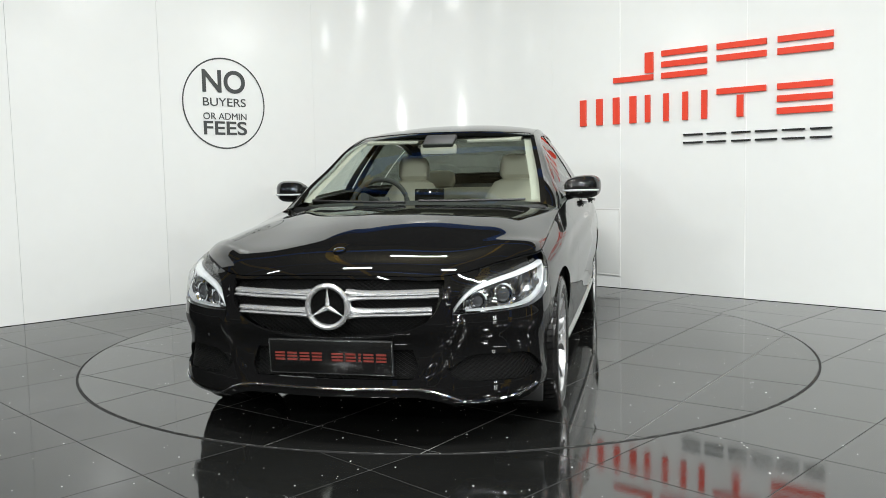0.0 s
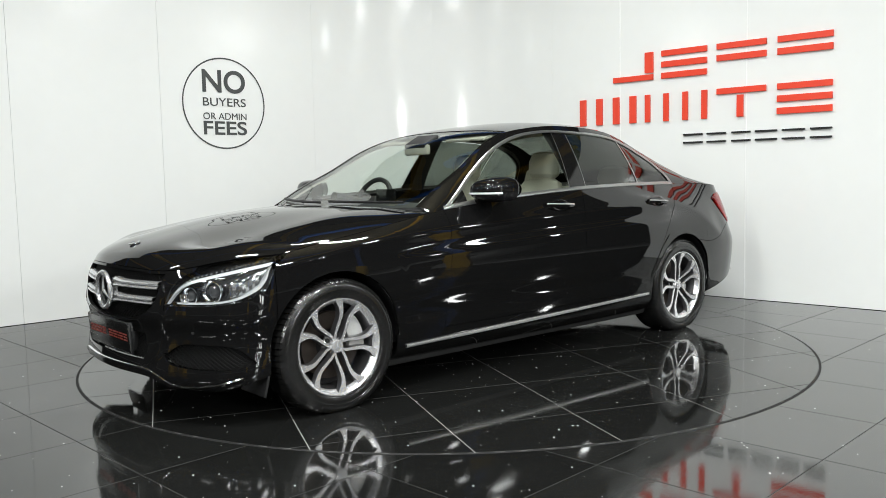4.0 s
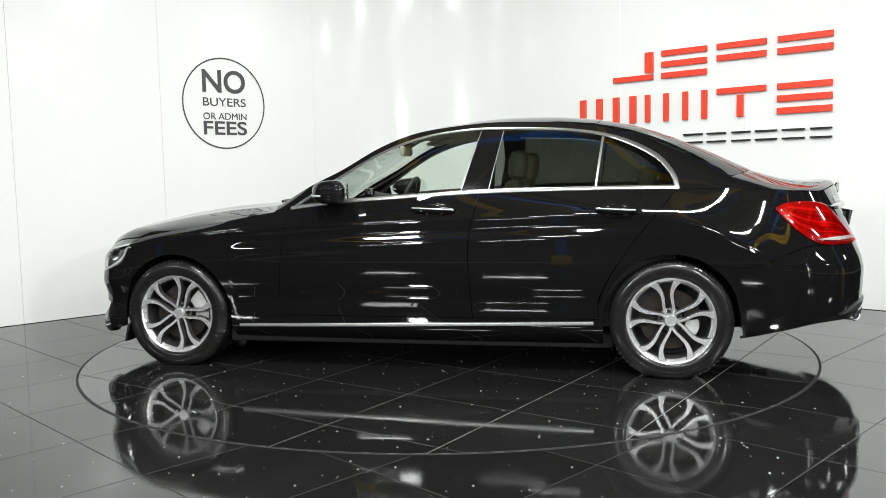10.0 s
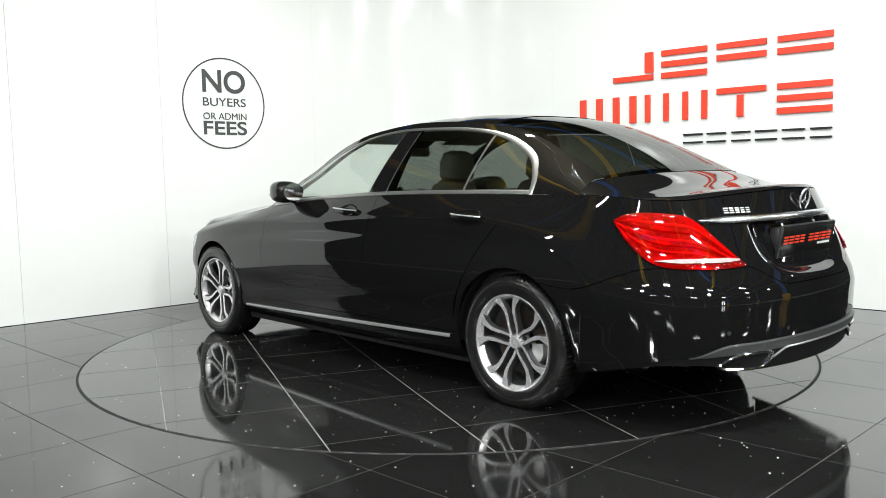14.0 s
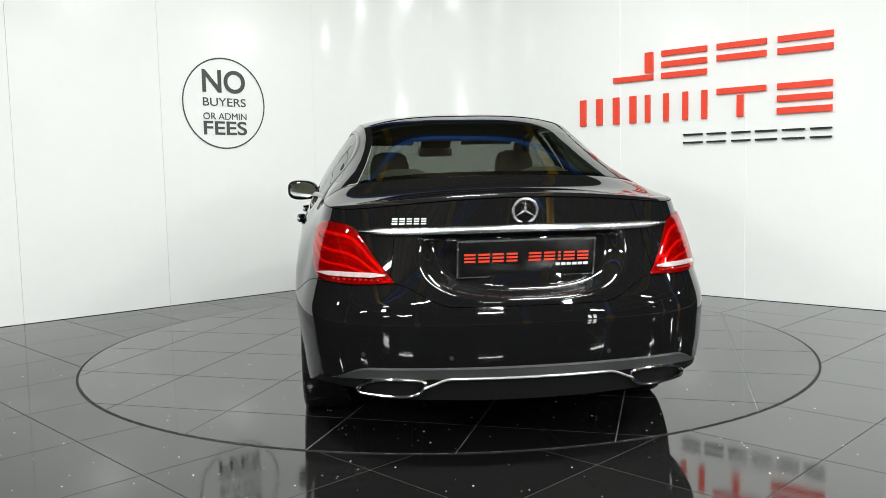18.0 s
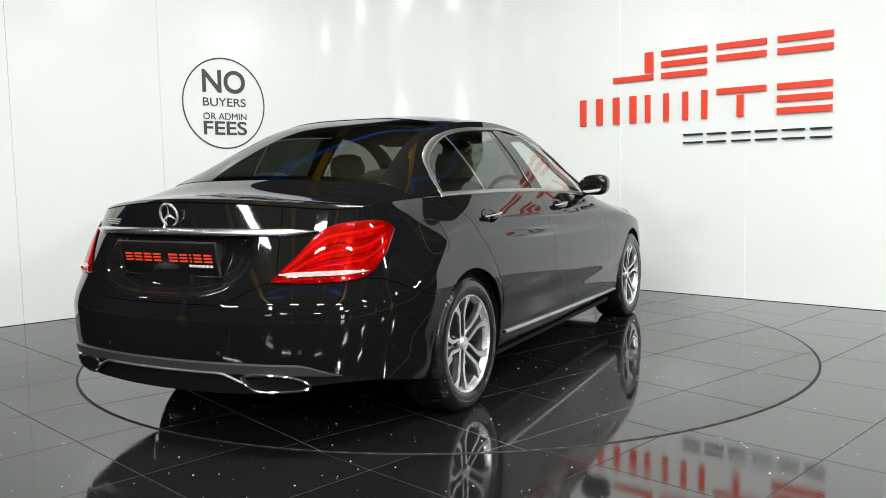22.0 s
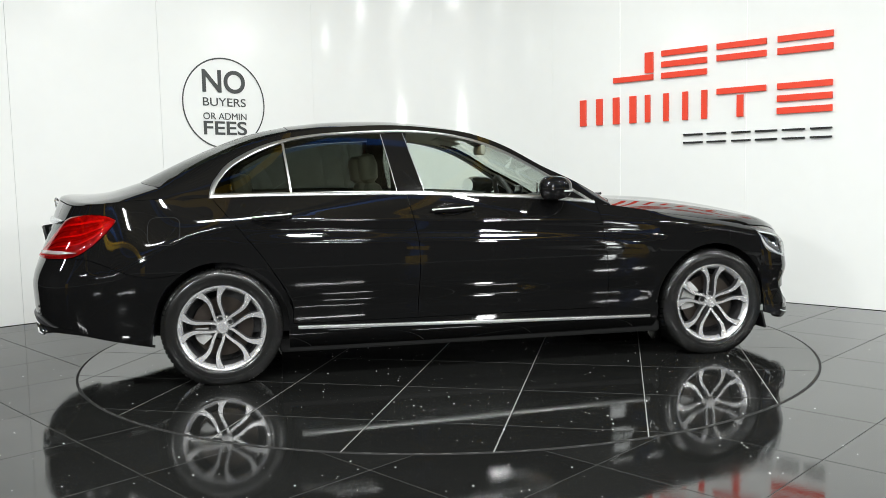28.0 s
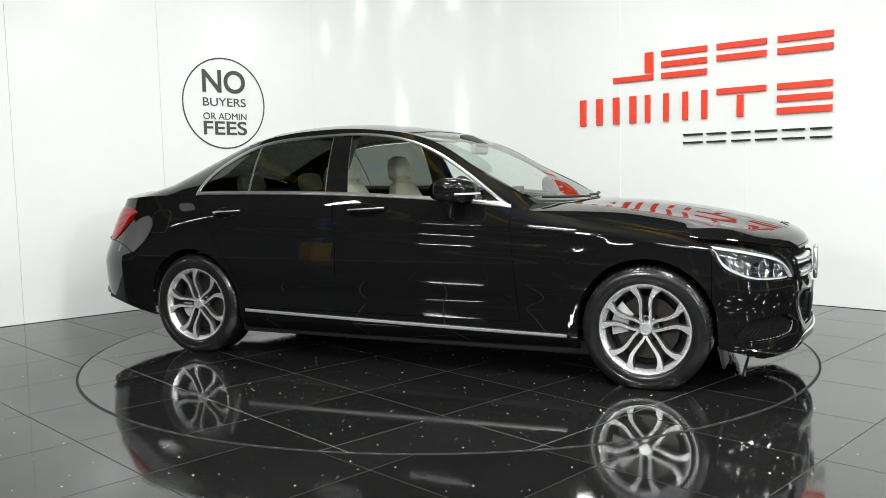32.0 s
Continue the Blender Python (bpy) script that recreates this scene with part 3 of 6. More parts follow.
# dense tables over the outline's length
SUB = 24
plan_pts = [spline([k[0] for k in PLAN], i, j / SUB) for i in range(len(PLAN) - 1) for j in range(SUB)] + [np.array(PLAN[-1][0], float)]
top_pts = [spline([k[1] for k in PLAN], i, j / SUB) for i in range(len(PLAN) - 1) for j in range(SUB)] + [np.array(PLAN[-1][1], float)]
plan_pts, top_pts = np.array(plan_pts), np.array(top_pts)
LEN = np.concatenate([[0], np.cumsum(np.linalg.norm(np.diff(plan_pts, axis=0), axis=1))])
tang = np.gradient(plan_pts, LEN, axis=0)
tang[0], tang[-1] = (0, 1), (0, -1)
norm_pts = np.stack([tang[:, 1], -tang[:, 0]], 1)
norm_pts /= np.linalg.norm(norm_pts, axis=1)[:, None]
norm_pts[:, :] *= np.sign((norm_pts * plan_pts).sum(1))[:, None]
U_END = float(LEN[-1])


def at(table, u):
    return np.array([np.interp(u, LEN, table[:, k]) for k in range(table.shape[1])])


def u_x(x):
    """Where along the outline the flank passes x."""
    return float(np.interp(-x, -plan_pts[:, 0], LEN))


def u_front(y):
    n = 8 * SUB
    return float(np.interp(y, plan_pts[:n, 1], LEN[:n]))


def u_rear(y):
    k = len(LEN) - 7 * SUB
    return float(np.interp(y, plan_pts[k:, 1][::-1], LEN[k:][::-1]))


def top(u):
    return at(top_pts, u)


X_HL = 1.738
U_HL = u_x(X_HL)
CREASE = [(0, 0.600), (u_front(0.42), 0.600), (u_front(0.66), 0.625), (u_x(1.78), 0.690), (u_x(1.5), 0.738), (u_x(1.2), 0.792), (u_x(0.8), 0.826), (u_x(0.0), 0.858),
          (u_x(-0.4), 0.872), (u_x(-1.1), 0.890), (u_x(-1.4), 0.865), (u_x(-1.6), 0.80), (u_x(-1.8), 0.69), (u_x(-1.95), 0.61), (u_x(-2.1), 0.60), (u_rear(0.68), 0.605), (u_rear(0.5), 0.615), (u_rear(0.3), 0.61), (U_END, 0.61)]
SIDE_PROF = [(0.15, 0.15), (0.17, 0.12), (0.20, 0.080), (0.24, 0.046), (0.285, 0.036), (0.40, 0.024), (0.50, 0.0085), (0.60, 0.0), (0.66, 0.002), (0.72, 0.0075), (0.78, 0.017), (0.84, 0.030), (0.90, 0.048)]
FRONT_PROF = [(0.15, 0.07), (0.165, 0.02), (0.185, -0.005), (0.21, -0.013), (0.24, -0.013), (0.28, -0.007), (0.34, 0.008), (0.39, 0.014), (0.43, 0.010), (0.475, -0.004), (0.51, -0.006), (0.55, 0.0), (0.60, 0.004), (0.7, 0.02), (0.9, 0.03)]
REAR_PROF = [(0.15, 0.16), (0.20, 0.095), (0.24, 0.044), (0.30, 0.024), (0.36, 0.013), (0.42, 0.005), (0.50, 0.001), (0.56, 0.0), (0.62, 0.012), (0.75, 0.02), (0.9, 0.02)]


def inset(u, z):
    f = 1 - ease(u_front(0.62), u_x(1.25), u)
    r = ease(u_x(-1.8), u_rear(0.66), u)
    s = curve1(SIDE_PROF, z)
    return s * (1 - f) * (1 - r) + curve1(FRONT_PROF, z) * f + curve1(REAR_PROF, z) * r


WING_RIDGE = [(0.26, 0.40), (0.32, 0.43), (0.38, 0.455), (0.46, 0.490), (0.56, 0.515)]
U_NOSE = u_front(0.66)


def skin(u, z, out=0.0):
    """A place on the body's flank, nose or tail at height z; out lifts it off the paint."""
    sign = 1.0
    if u < 0:
        u, sign = -u, -1.0
    if u > U_END:
        u, sign = 2 * U_END - u, -1.0
    p, n = at(plan_pts, u), at(norm_pts, u)
    zc = curve1(CREASE, u)
    T = top(u)
    # rounded ridge along the shoulder
    out += 0.0038 * math.exp(-((z - zc + 0.012) / 0.017) ** 2) * ease(u_x(1.35), u_x(0.95), u) * (1 - ease(u_x(-1.25), u_x(-1.6), u))
    if u < U_NOSE and 0.26 < z < 0.56:
        # ridge running down from the lamp's inner corner beside the grille
        out += 0.009 * math.exp(-((p[1] - lin(WING_RIDGE, z)) / 0.026) ** 2) * ease(0.26, 0.32, z) * (1 - ease(0.50, 0.56, z))
    door = ease(u_x(1.30), u_x(0.85), u) * (1 - ease(u_x(-1.0), u_x(-1.42), u))
    out += door * (0.0024 * math.exp(-((z - zc + 0.135) / 0.030) ** 2) - 0.0058 * math.exp(-((z - zc + 0.072) / 0.030) ** 2) - 0.0035 * math.exp(-((z - 0.425) / 0.045) ** 2))
    if z <= zc:
        q = p - n * (inset(u, z) - out)
        return Vector((q[0], q[1] * sign, z))
    q = p - n * inset(u, zc)
    t = min(1.25, (z - zc) / max(0.02, T[2] - zc))
    f = t ** (1.5 - 0.30 * ease(u_x(1.3), u_x(0.6), u) - 0.15 * ease(u_x(-1.6), u_x(-2.0), u))
    x, y = q[0] + (T[0] - q[0]) * f, q[1] + (T[1] - q[1]) * f
    return Vector((x + n[0] * out, (y + n[1] * out) * sign, z))


def patch(ul, ur, zl, zh, nu, nv, out=0.0, dense=None):
    """A grid over the skin: side bounds are functions of the share of height, lower and upper ones of u."""
    rows = []
    for j in range(nv + 1):
        v = j / nv
        a, b = (ul(v) if callable(ul) else ul), (ur(v) if callable(ur) else ur)
        row = []
        for i in range(nu + 1):
            s = i / nu
            u = a + (b - a) * s
            z0, z1 = (zl(u) if callable(zl) else zl), (zh(u) if callable(zh) else zh)
            row.append(skin(u, z0 + (z1 - z0) * v, out))
        rows.append(row)
    return rows


def mirrored(bm):
    g = bmesh.ops.duplicate(bm, geom=bm.verts[:] + bm.edges[:] + bm.faces[:])
    vs = [e for e in g["geom"] if isinstance(e, bmesh.types.BMVert)]
    fs = [e for e in g["geom"] if isinstance(e, bmesh.types.BMFace)]
    for v in vs:
        v.co.y = -v.co.y
    bmesh.ops.reverse_faces(bm, faces=fs)
    return bm


def hem(bm, gap=0.0017, depth=0.014):
    """Draws a panel's edge in by half a shut gap and turns it inwards."""
    bm.normal_update()
    edges = [e for e in bm.edges if e.is_boundary]
    verts = {v for e in edges for v in e.verts}
    norms = {v: v.normal.copy() for v in verts}
    shift = {}
    for v in verts:
        d = Vector((0, 0, 0))
        for e in v.link_edges:
            if e.is_boundary:
                f = e.link_faces[0]
                t = (e.verts[1].co - e.verts[0].co).normalized()
                s = f.normal.cross(t)
                if s.dot(f.calc_center_median() - e.verts[0].co) < 0:
                    s = -s
                d += s
        shift[v] = d.normalized() * gap if d.length > 1e-6 else d
    for v in verts:
        v.co += shift[v]
    g = bmesh.ops.extrude_edge_only(bm, edges=edges)
    nv = [e for e in g["geom"] if isinstance(e, bmesh.types.BMVert)]
    for v in nv:
        for e in v.link_edges:
            o = e.other_vert(v)
            if o in norms:
                v.co -= norms[o] * depth
                break
    return bm


def arch(u):
    """Height of the wheel opening over u, or None."""
    p = at(plan_pts, min(max(u, 0), U_END))
    for ax in (AXLE, -AXLE):
        d = abs(p[0] - ax)
        if d < ARCH_R:
            return HUB_Z + 0.004 + math.sqrt(ARCH_R ** 2 - d ** 2)
    return None


def over_arch(low):
    return lambda u: max(arch(u) or 0, low(u) if callable(low) else low)


def outwards(bm):
    """Turns a panel's faces away from the cabin's heart."""
    bm.normal_update()
    heart = Vector((-0.3, 0, 0.55))
    score = 0.0
    for f in bm.faces:
        d = f.calc_center_median() - heart
        d.y *= 1.6
        score += f.normal.dot(d.normalized()) * f.calc_area()
    if score < 0:
        bmesh.ops.reverse_faces(bm, faces=bm.faces[:])
    bm.normal_update()
    return bm


def both(name, rows, material=None, parent=None, label="", flip=False, hemmed=True, **kw):
    """A panel on the car's left and its mirror image on the right."""
    out = []
    for s in (1, -1):
        bm = bmesh.new()
        grid = [[Vector((q.x, q.y * s, q.z)) for q in row] for row in rows]
        sheet(bm, grid, flip=(s < 0) != flip)
        bmesh.ops.remove_doubles(bm, verts=bm.verts[:], dist=1e-5)
        outwards(bm)
        if hemmed:
            hem(bm, **kw)
        out.append(part(name, bm, material or PAINT, parent or car, label, angle=50))
    return out


def whole(name, rows, material=None, parent=None, label="", flip=False, hemmed=True, **kw):
    """One panel across the middle from the rows of its left half."""
    bm = bmesh.new()
    sheet(bm, rows, flip)
    outwards(bm)
    mirrored(bm)
    bmesh.ops.remove_doubles(bm, verts=bm.verts[:], dist=1e-4)
    if hemmed:
        hem(bm, **kw)
    return part(name, bm, material or PAINT, parent or car, label, angle=50)


def cols(us, lo, hi, nv, out=0.0):
    """Rows over chosen columns u between two height curves."""
    return [[skin(u, lo(u) + (hi(u) - lo(u)) * j / nv, out) for u in us] for j in range(nv + 1)]


def arch_cols(x0, x1, axle, n=26):
    """Columns from x0 to x1, bunched where the wheel opening is steep."""
    xs = {round(x0, 5), round(x1, 5)}
    for k in range(n + 1):
        x = axle + ARCH_R * math.cos(math.pi * k / n)
        if min(x0, x1) < x < max(x0, x1):
            xs.add(round(x, 5))
    for k in range(41):
        x = x0 + (x1 - x0) * k / 40
        if abs(x - axle) > ARCH_R + 0.004 and all(abs(x - o) > 0.008 for o in xs):
            xs.add(round(x, 5))
    return [u_x(x) for x in sorted(xs, reverse=True)]


SILL_Z = 0.315
B_KEYS = [(0, -0.365), (0.6, -0.350), (1, -0.402)]
A_KEYS = [(0, 0.765), (0.6, 0.735), (1, 0.705)]
C_KEYS = [(0, -1.045), (0.18, -1.05), (0.35, -1.11), (0.55, -1.20), (0.75, -1.31), (1, -1.455)]


def belt(u):
    return float(top(u)[2])


# doors
both("front_door", patch(lambda v: u_x(curve1(A_KEYS, v)), lambda v: u_x(curve1(B_KEYS, v)), SILL_Z, belt, 40, 60), label="glossy black front door")
both("rear_door", patch(lambda v: u_x(curve1(B_KEYS, v)), lambda v: u_x(curve1(C_KEYS, v)), SILL_Z, belt, 40, 60), label="glossy black rear door")
doors_f = [o for o in car.children if o.name.startswith("front_door")]
doors_r = [o for o in car.children if o.name.startswith("rear_door")]

# front wing, from the lamp's corner to the door
us = arch_cols(X_HL, 0.77, AXLE)
rows = cols(us, over_arch(0.19), belt, 48)
# its rear edge follows the door's slant
for j, row in enumerate(rows):
    zt = row[-1].z
    vv = min(1, max(0, (zt - SILL_Z) / (belt(us[-1]) - SILL_Z)))
    row.append(skin(u_x(curve1(A_KEYS, vv)), zt if j < 48 else belt(u_x(curve1(A_KEYS, 1)))))
both("front_wing", rows, label="glossy black front wing")

# sill with its bright strip
both("sill", patch(u_x(1.075), u_x(-1.072), 0.165, SILL_Z, 40, 8), label="black sill panel")


def strip_z(u):
    x = at(plan_pts, u)[0]
    return 0.248 + (0.293 - 0.248) * (1.02 - x) / 2.04


rows = [[skin(u_x(1.02 - 2.04 * i / 40), strip_z(u_x(1.02 - 2.04 * i / 40)) + dz, o) for i in range(41)] for dz, o in ((-0.009, -0.002), (-0.008, 0.010), (0.0, 0.013), (0.008, 0.010), (0.009, -0.002))]
both("sill_strip", rows, SILLM, label="bright chrome sill strip", hemmed=False)

# rear quarter, over the arch and back to the tail lamp, above the bumper
BUMP_KEYS = [(u_x(-1.60), 0.612), (u_x(-1.75), 0.596), (u_x(-1.84), 0.606), (u_x(-2.03), 0.672), (u_x(-2.13), 0.698), (u_rear(0.70), 0.702), (u_rear(0.53), 0.704)]


def bump_top(u):
    """The joint between quarter panel and rear bumper."""
    return curve1(BUMP_KEYS, u)


NV = 44


def c_edge(z):
    """Where the rear door's shut line lies at height z."""
    x = -1.2
    for _ in range(12):
        x = curve1(C_KEYS, min(1, max(0, (z - SILL_Z) / (belt(u_x(x)) - SILL_Z))))
    return x


def q_lo(x):
    if x > -AXLE + ARCH_R - 1e-4:
        return HUB_Z + 0.006
    if x > -1.60:
        return HUB_Z + 0.004 + math.sqrt(max(0, ARCH_R ** 2 - (x + AXLE) ** 2))
    return bump_top(u_x(x))


grid = []
for j in range(NV + 1):
    v = j / NV
    x = -1.2
    for _ in range(30):
        z = q_lo(x) + (belt(u_x(x)) - q_lo(x)) * v
        x = 0.5 * x + 0.5 * c_edge(z)
    ph0 = math.acos(min(1.0, (x + AXLE) / ARCH_R))
    ph1 = math.acos((-1.60 + AXLE) / ARCH_R)
    xs = [x] + [-AXLE + ARCH_R * math.cos(ph0 + (ph1 - ph0) * k / 26) for k in range(27)]
    row = [skin(u_x(q), q_lo(q) + (belt(u_x(q)) - q_lo(q)) * v) for q in xs]
    grid.append(row + [skin(u, bump_top(u) + (belt(u) - bump_top(u)) * v) for u in np.linspace(u_x(-1.60), u_rear(0.53), 35)[1:]])
both("rear_quarter", grid, label="glossy black rear quarter panel")

# rear bumper; in the middle it meets the curved foot of the boot lid
U_BL = u_rear(0.53)
boot_lo = lambda u: 0.616 + 0.088 * (1 - ease(u_rear(0.53), u_rear(0.28), u))
bump_hi = lambda u: bump_top(u) if u < U_BL else boot_lo(u)
APRON = [(u_x(-1.78), 0.215), (u_x(-2.0), 0.262), (u_x(-2.18), 0.296), (u_rear(0.66), 0.300), (u_rear(0.55), 0.272), (u_rear(0.3), 0.262), (U_END, 0.258)]
BAND = [(u_x(-1.78), 0.218), (u_x(-2.0), 0.265), (u_x(-2.10), 0.290), (u_x(-2.20), 0.325), (u_rear(0.70), 0.342), (u_rear(0.5), 0.350), (U_END, 0.352)]
us = [u_x(x) for x in np.linspace(-1.602, -2.12, 26)] + list(np.linspace(u_x(-2.12), U_BL, 12)[1:]) + [U_BL + 1e-4] + list(np.linspace(U_BL + 0.008, U_END, 30))
whole("rear_bumper", cols(us, over_arch(lambda u: curve1(BAND, u)), bump_hi, 16), label="glossy black rear bumper")
us = [u_x(x) for x in np.linspace(-1.775, -2.12, 12)] + list(np.linspace(u_x(-2.12), U_END, 40)[1:])
whole("diffuser", cols(us, lambda u: curve1(APRON, u), lambda u: curve1(BAND, u) + 0.003, 6, -0.006), MESHP, label="dark lower rear apron")
us = list(np.linspace(u_rear(0.745), U_END, 44))
whole("apron_band", [[skin(u, curve1(BAND, u) - 0.002 + k * (0.044 * ease(u_rear(0.75), u_rear(0.60), u) + 0.001), o) for u in us] for k, o in ((0, -0.006), (0.04, 0.010), (0.85, 0.012), (1.0, -0.002))], GREYP, label="matt grey band along the rear bumper", hemmed=False)

# boot lid: rear face and deck
us = list(np.linspace(U_BL, U_END, 64))


def recess(u, z):
    """Depth of the hollow round the number plate."""
    y = abs(at(plan_pts, min(u, U_END))[1])
    d = ((y / 0.43) ** 3 + (max(0.0, 0.88 - z) / 0.240) ** 3) ** (1 / 3)
    return 0.046 * (1 - ease(0.84, 1.03, d)) * (1 - ease(0.860, 0.884, z))


rows = []
for j in range(57):
    row = []
    for u in us:
        lo, hi = boot_lo(u), belt(u)
        z = lo + (hi - lo) * j / 56
        row.append(skin(u, z, -recess(u, z)))
    rows.append(row)
whole("boot_face", rows, label="glossy black boot lid face")


def coons(front, side, mid, back, na, nb, power=2.2):
    """A patch between front(a), side(b), middle line mid(b) and back(a)."""
    rows = []
    for j in range(nb + 1):
        b = j / nb
        row = []
        for i in range(na + 1):
            a = i / na
            w = a ** power
            F, B, K, S = (np.array(f, float) for f in (front(a), back(a), mid(b), side(b)))
            F0, F1, B0, B1 = (np.array(f, float) for f in (front(0), front(1), back(0), back(1)))
            lin_ = (1 - a) * K + a * S + (1 - b) * F + b * B - ((1 - a) * (1 - b) * F0 + a * (1 - b) * F1 + (1 - a) * b * B0 + a * b * B1)
            z = (1 - w) * K[2] + w * S[2] + (1 - b) * (F[2] - ((1 - w) * F0[2] + w * F1[2])) + b * (B[2] - ((1 - w) * B0[2] + w * B1[2]))
            row.append(Vector((lin_[0], lin_[1], z)))
        rows.append(row)
    return rows


# bonnet
U_COWL = u_x(0.775)
BON_MID = [(0.0, (2.150, 0.705)), (0.02, (2.138, 0.733)), (0.05, (2.105, 0.761)), (0.11, (2.03, 0.794)), (0.22, (1.90, 0.828)), (0.45, (1.60, 0.887)), (0.7, (1.30, 0.926)), (1.0, (0.95, 0.942))]


def bon_mid(b):
    return (curve1([(k, v[0]) for k, v in BON_MID], b), 0.0, curve1([(k, v[1]) for k, v in BON_MID], b))


def bon_back(a):
    T = top(U_COWL)
    return (0.95 + (T[0] - 0.95) * a ** 2.4, T[1] * a, 0.942 + (T[2] - 0.942) * a ** 2.2)


# the bonnet's rows crowd towards its rounded nose
NB = 40
bon = coons(lambda a: top(U_HL * a), lambda b: top(U_HL + (U_COWL - U_HL) * b), bon_mid, bon_back, 28, NB)
for j, row in enumerate(bon):
    b = j / NB
    for i, q in enumerate(row):
        a = i / 28
        # nose roll-over and the two raised ridges
        q.z += 0.020 * math.exp(-((b - 0.12) / 0.09) ** 2) * (a ** 2) * (1 - a ** 6)
        q.z += 0.0035 * math.exp(-((a - 0.62) / 0.12) ** 2) * ease(0.02, 0.25, b)
whole("bonnet", bon, label="glossy black bonnet", flip=True)

# ---- greenhouse ----
CANT = [(0.80, 0.730, 0.935), (0.62, 0.700, 1.045), (0.425, 0.660, 1.142), (0.234, 0.615, 1.253), (0.07, 0.582, 1.322), (-0.09, 0.562, 1.360), (-0.417, 0.550, 1.392), (-0.743, 0.545, 1.387),
        (-0.95, 0.537, 1.367), (-1.064, 0.532, 1.347), (-1.22, 0.533, 1.298), (-1.37, 0.548, 1.234), (-1.56, 0.588, 1.146), (-1.74, 0.640, 1.066)]
MID = [(0.955, 0.935), (0.77, 1.005), (0.565, 1.122), (0.36, 1.236), (0.17, 1.322), (-0.05, 1.389), (-0.42, 1.436), (-0.76, 1.437), (-0.99, 1.418), (-1.11, 1.402), (-1.28, 1.366), (-1.47, 1.300), (-1.67, 1.213), (-1.90, 1.100)]
NS = len(CANT) - 1


def spl(table, s):
    i = min(int(s), len(table) - 2)
    t = s - i
    p = [np.array(table[min(max(k, 0), len(table) - 1)], float) for k in (i - 1, i, i + 1, i + 2)]
    return 0.5 * (2 * p[1] + (p[2] - p[0]) * t + (2 * p[0] - 5 * p[1] + 4 * p[2] - p[3]) * t ** 2 + (3 * p[1] - p[0] - 3 * p[2] + p[3]) * t ** 3)


def dome(s, a, out=0.0):
    """A place on the screens and roof: s along the car, a from the middle (0) to the cant rail (1)."""
    C, M = spl(CANT, s), spl(MID, s)
    w = a ** (2.3 + 0.9 * ease(5.5, 8.5, s))
    x, z = M[0] + (C[0] - M[0]) * w, M[1] + (C[2] - M[1]) * w
    q = Vector((x, C[1] * a, z))
    if out:
        e = 1e-3
        du = dome(min(NS, s + e), a) - dome(max(0, s - e), a)
        da = dome(s, min(1, a + e)) - dome(s, max(0, a - e))
        n = du.cross(da).normalized()
        if n.z < 0:
            n = -n
        q += n * out
    return q


def dome_rows(s0, s1, a0, a1, ns, na, out=0.0):
    return [[dome(s0 + (s1 - s0) * j / ns, a0 + (a1 - a0) * i / na, out) for i in range(na + 1)] for j in range(ns + 1)]


S_HEAD, S_BACK = 4.75, 8.6
A_W = 0.96
whole("roof", dome_rows(S_HEAD, S_BACK, 0, 1, 40, 20), label="glossy black roof", flip=True)
ws = whole("windscreen", dome_rows(0.0, S_HEAD, 0, A_W, 36, 18, -0.003), GLASSC, label="clear windscreen", flip=True, hemmed=False)
rs = whole("rear_screen", dome_rows(S_BACK, NS, 0, 0.94, 36, 18, -0.003), GLASSR, label="tinted rear screen", flip=True, hemmed=False)
both("windscreen_pillar", dome_rows(0.0, S_HEAD, A_W, 1, 40, 4), GLOSSB, flip=True, label="gloss black windscreen pillar", hemmed=False)
both("rear_pillar_edge", dome_rows(S_BACK, NS, 0.94, 1, 40, 4), flip=True, hemmed=False)
# black screen borders
whole("screen_border", dome_rows(S_HEAD - 0.42, S_HEAD, 0, A_W, 6, 18, -0.006), GLOSSB, flip=True, hemmed=False)
whole("rear_screen_border", dome_rows(S_BACK, S_BACK + 0.22, 0, 0.94, 6, 18, -0.006), GLOSSB, flip=True, hemmed=False)
whole("rear_screen_border", dome_rows(NS - 0.22, NS, 0, 0.94, 6, 18, -0.006), GLOSSB, flip=True, hemmed=False)

CX = np.array([spl(CANT, k * NS / 300) for k in range(301)])


def cant(x):
    return np.array([x, np.interp(-x, -CX[:, 0], CX[:, 1]), np.interp(-x, -CX[:, 0], CX[:, 2])])


def flank(x, z, out=0.0):
    """A place on the cabin's side above the belt."""
    T, C = top(u_x(x)), cant(x)
    t = (z - T[2]) / max(0.004, C[2] - T[2])
    y = T[1] + (C[1] - T[1]) * t + 0.020 * 4 * t * (1 - t) * ease(0.0, 0.12, C[2] - T[2])
    return Vector((x, y + out, z + out * 0.3))


# boot deck
U_BC, U_BS = u_x(-2.15), u_x(-1.74)
BOOT_MID = [(0.0, (-2.380, 1.013)), (0.04, (-2.370, 1.024)), (0.10, (-2.340, 1.029)), (0.3, (-2.24, 1.027)), (0.6, (-2.08, 1.044)), (1.0, (-1.90, 1.095))]


def boot_mid(b):
    return (curve1([(k, v[0]) for k, v in BOOT_MID], b), 0.0, curve1([(k, v[1]) for k, v in BOOT_MID], b))


def boot_back(a):
    ac = CANT[-1][1] / top(U_BS)[1]
    if a <= ac:
        return tuple(dome(NS, a / ac, -0.001))
    zc_ = CANT[-1][2]
    t = (a - ac) / (1 - ac)
    return tuple(flank(-1.74, zc_ + (top(U_BS)[2] - zc_) * t))


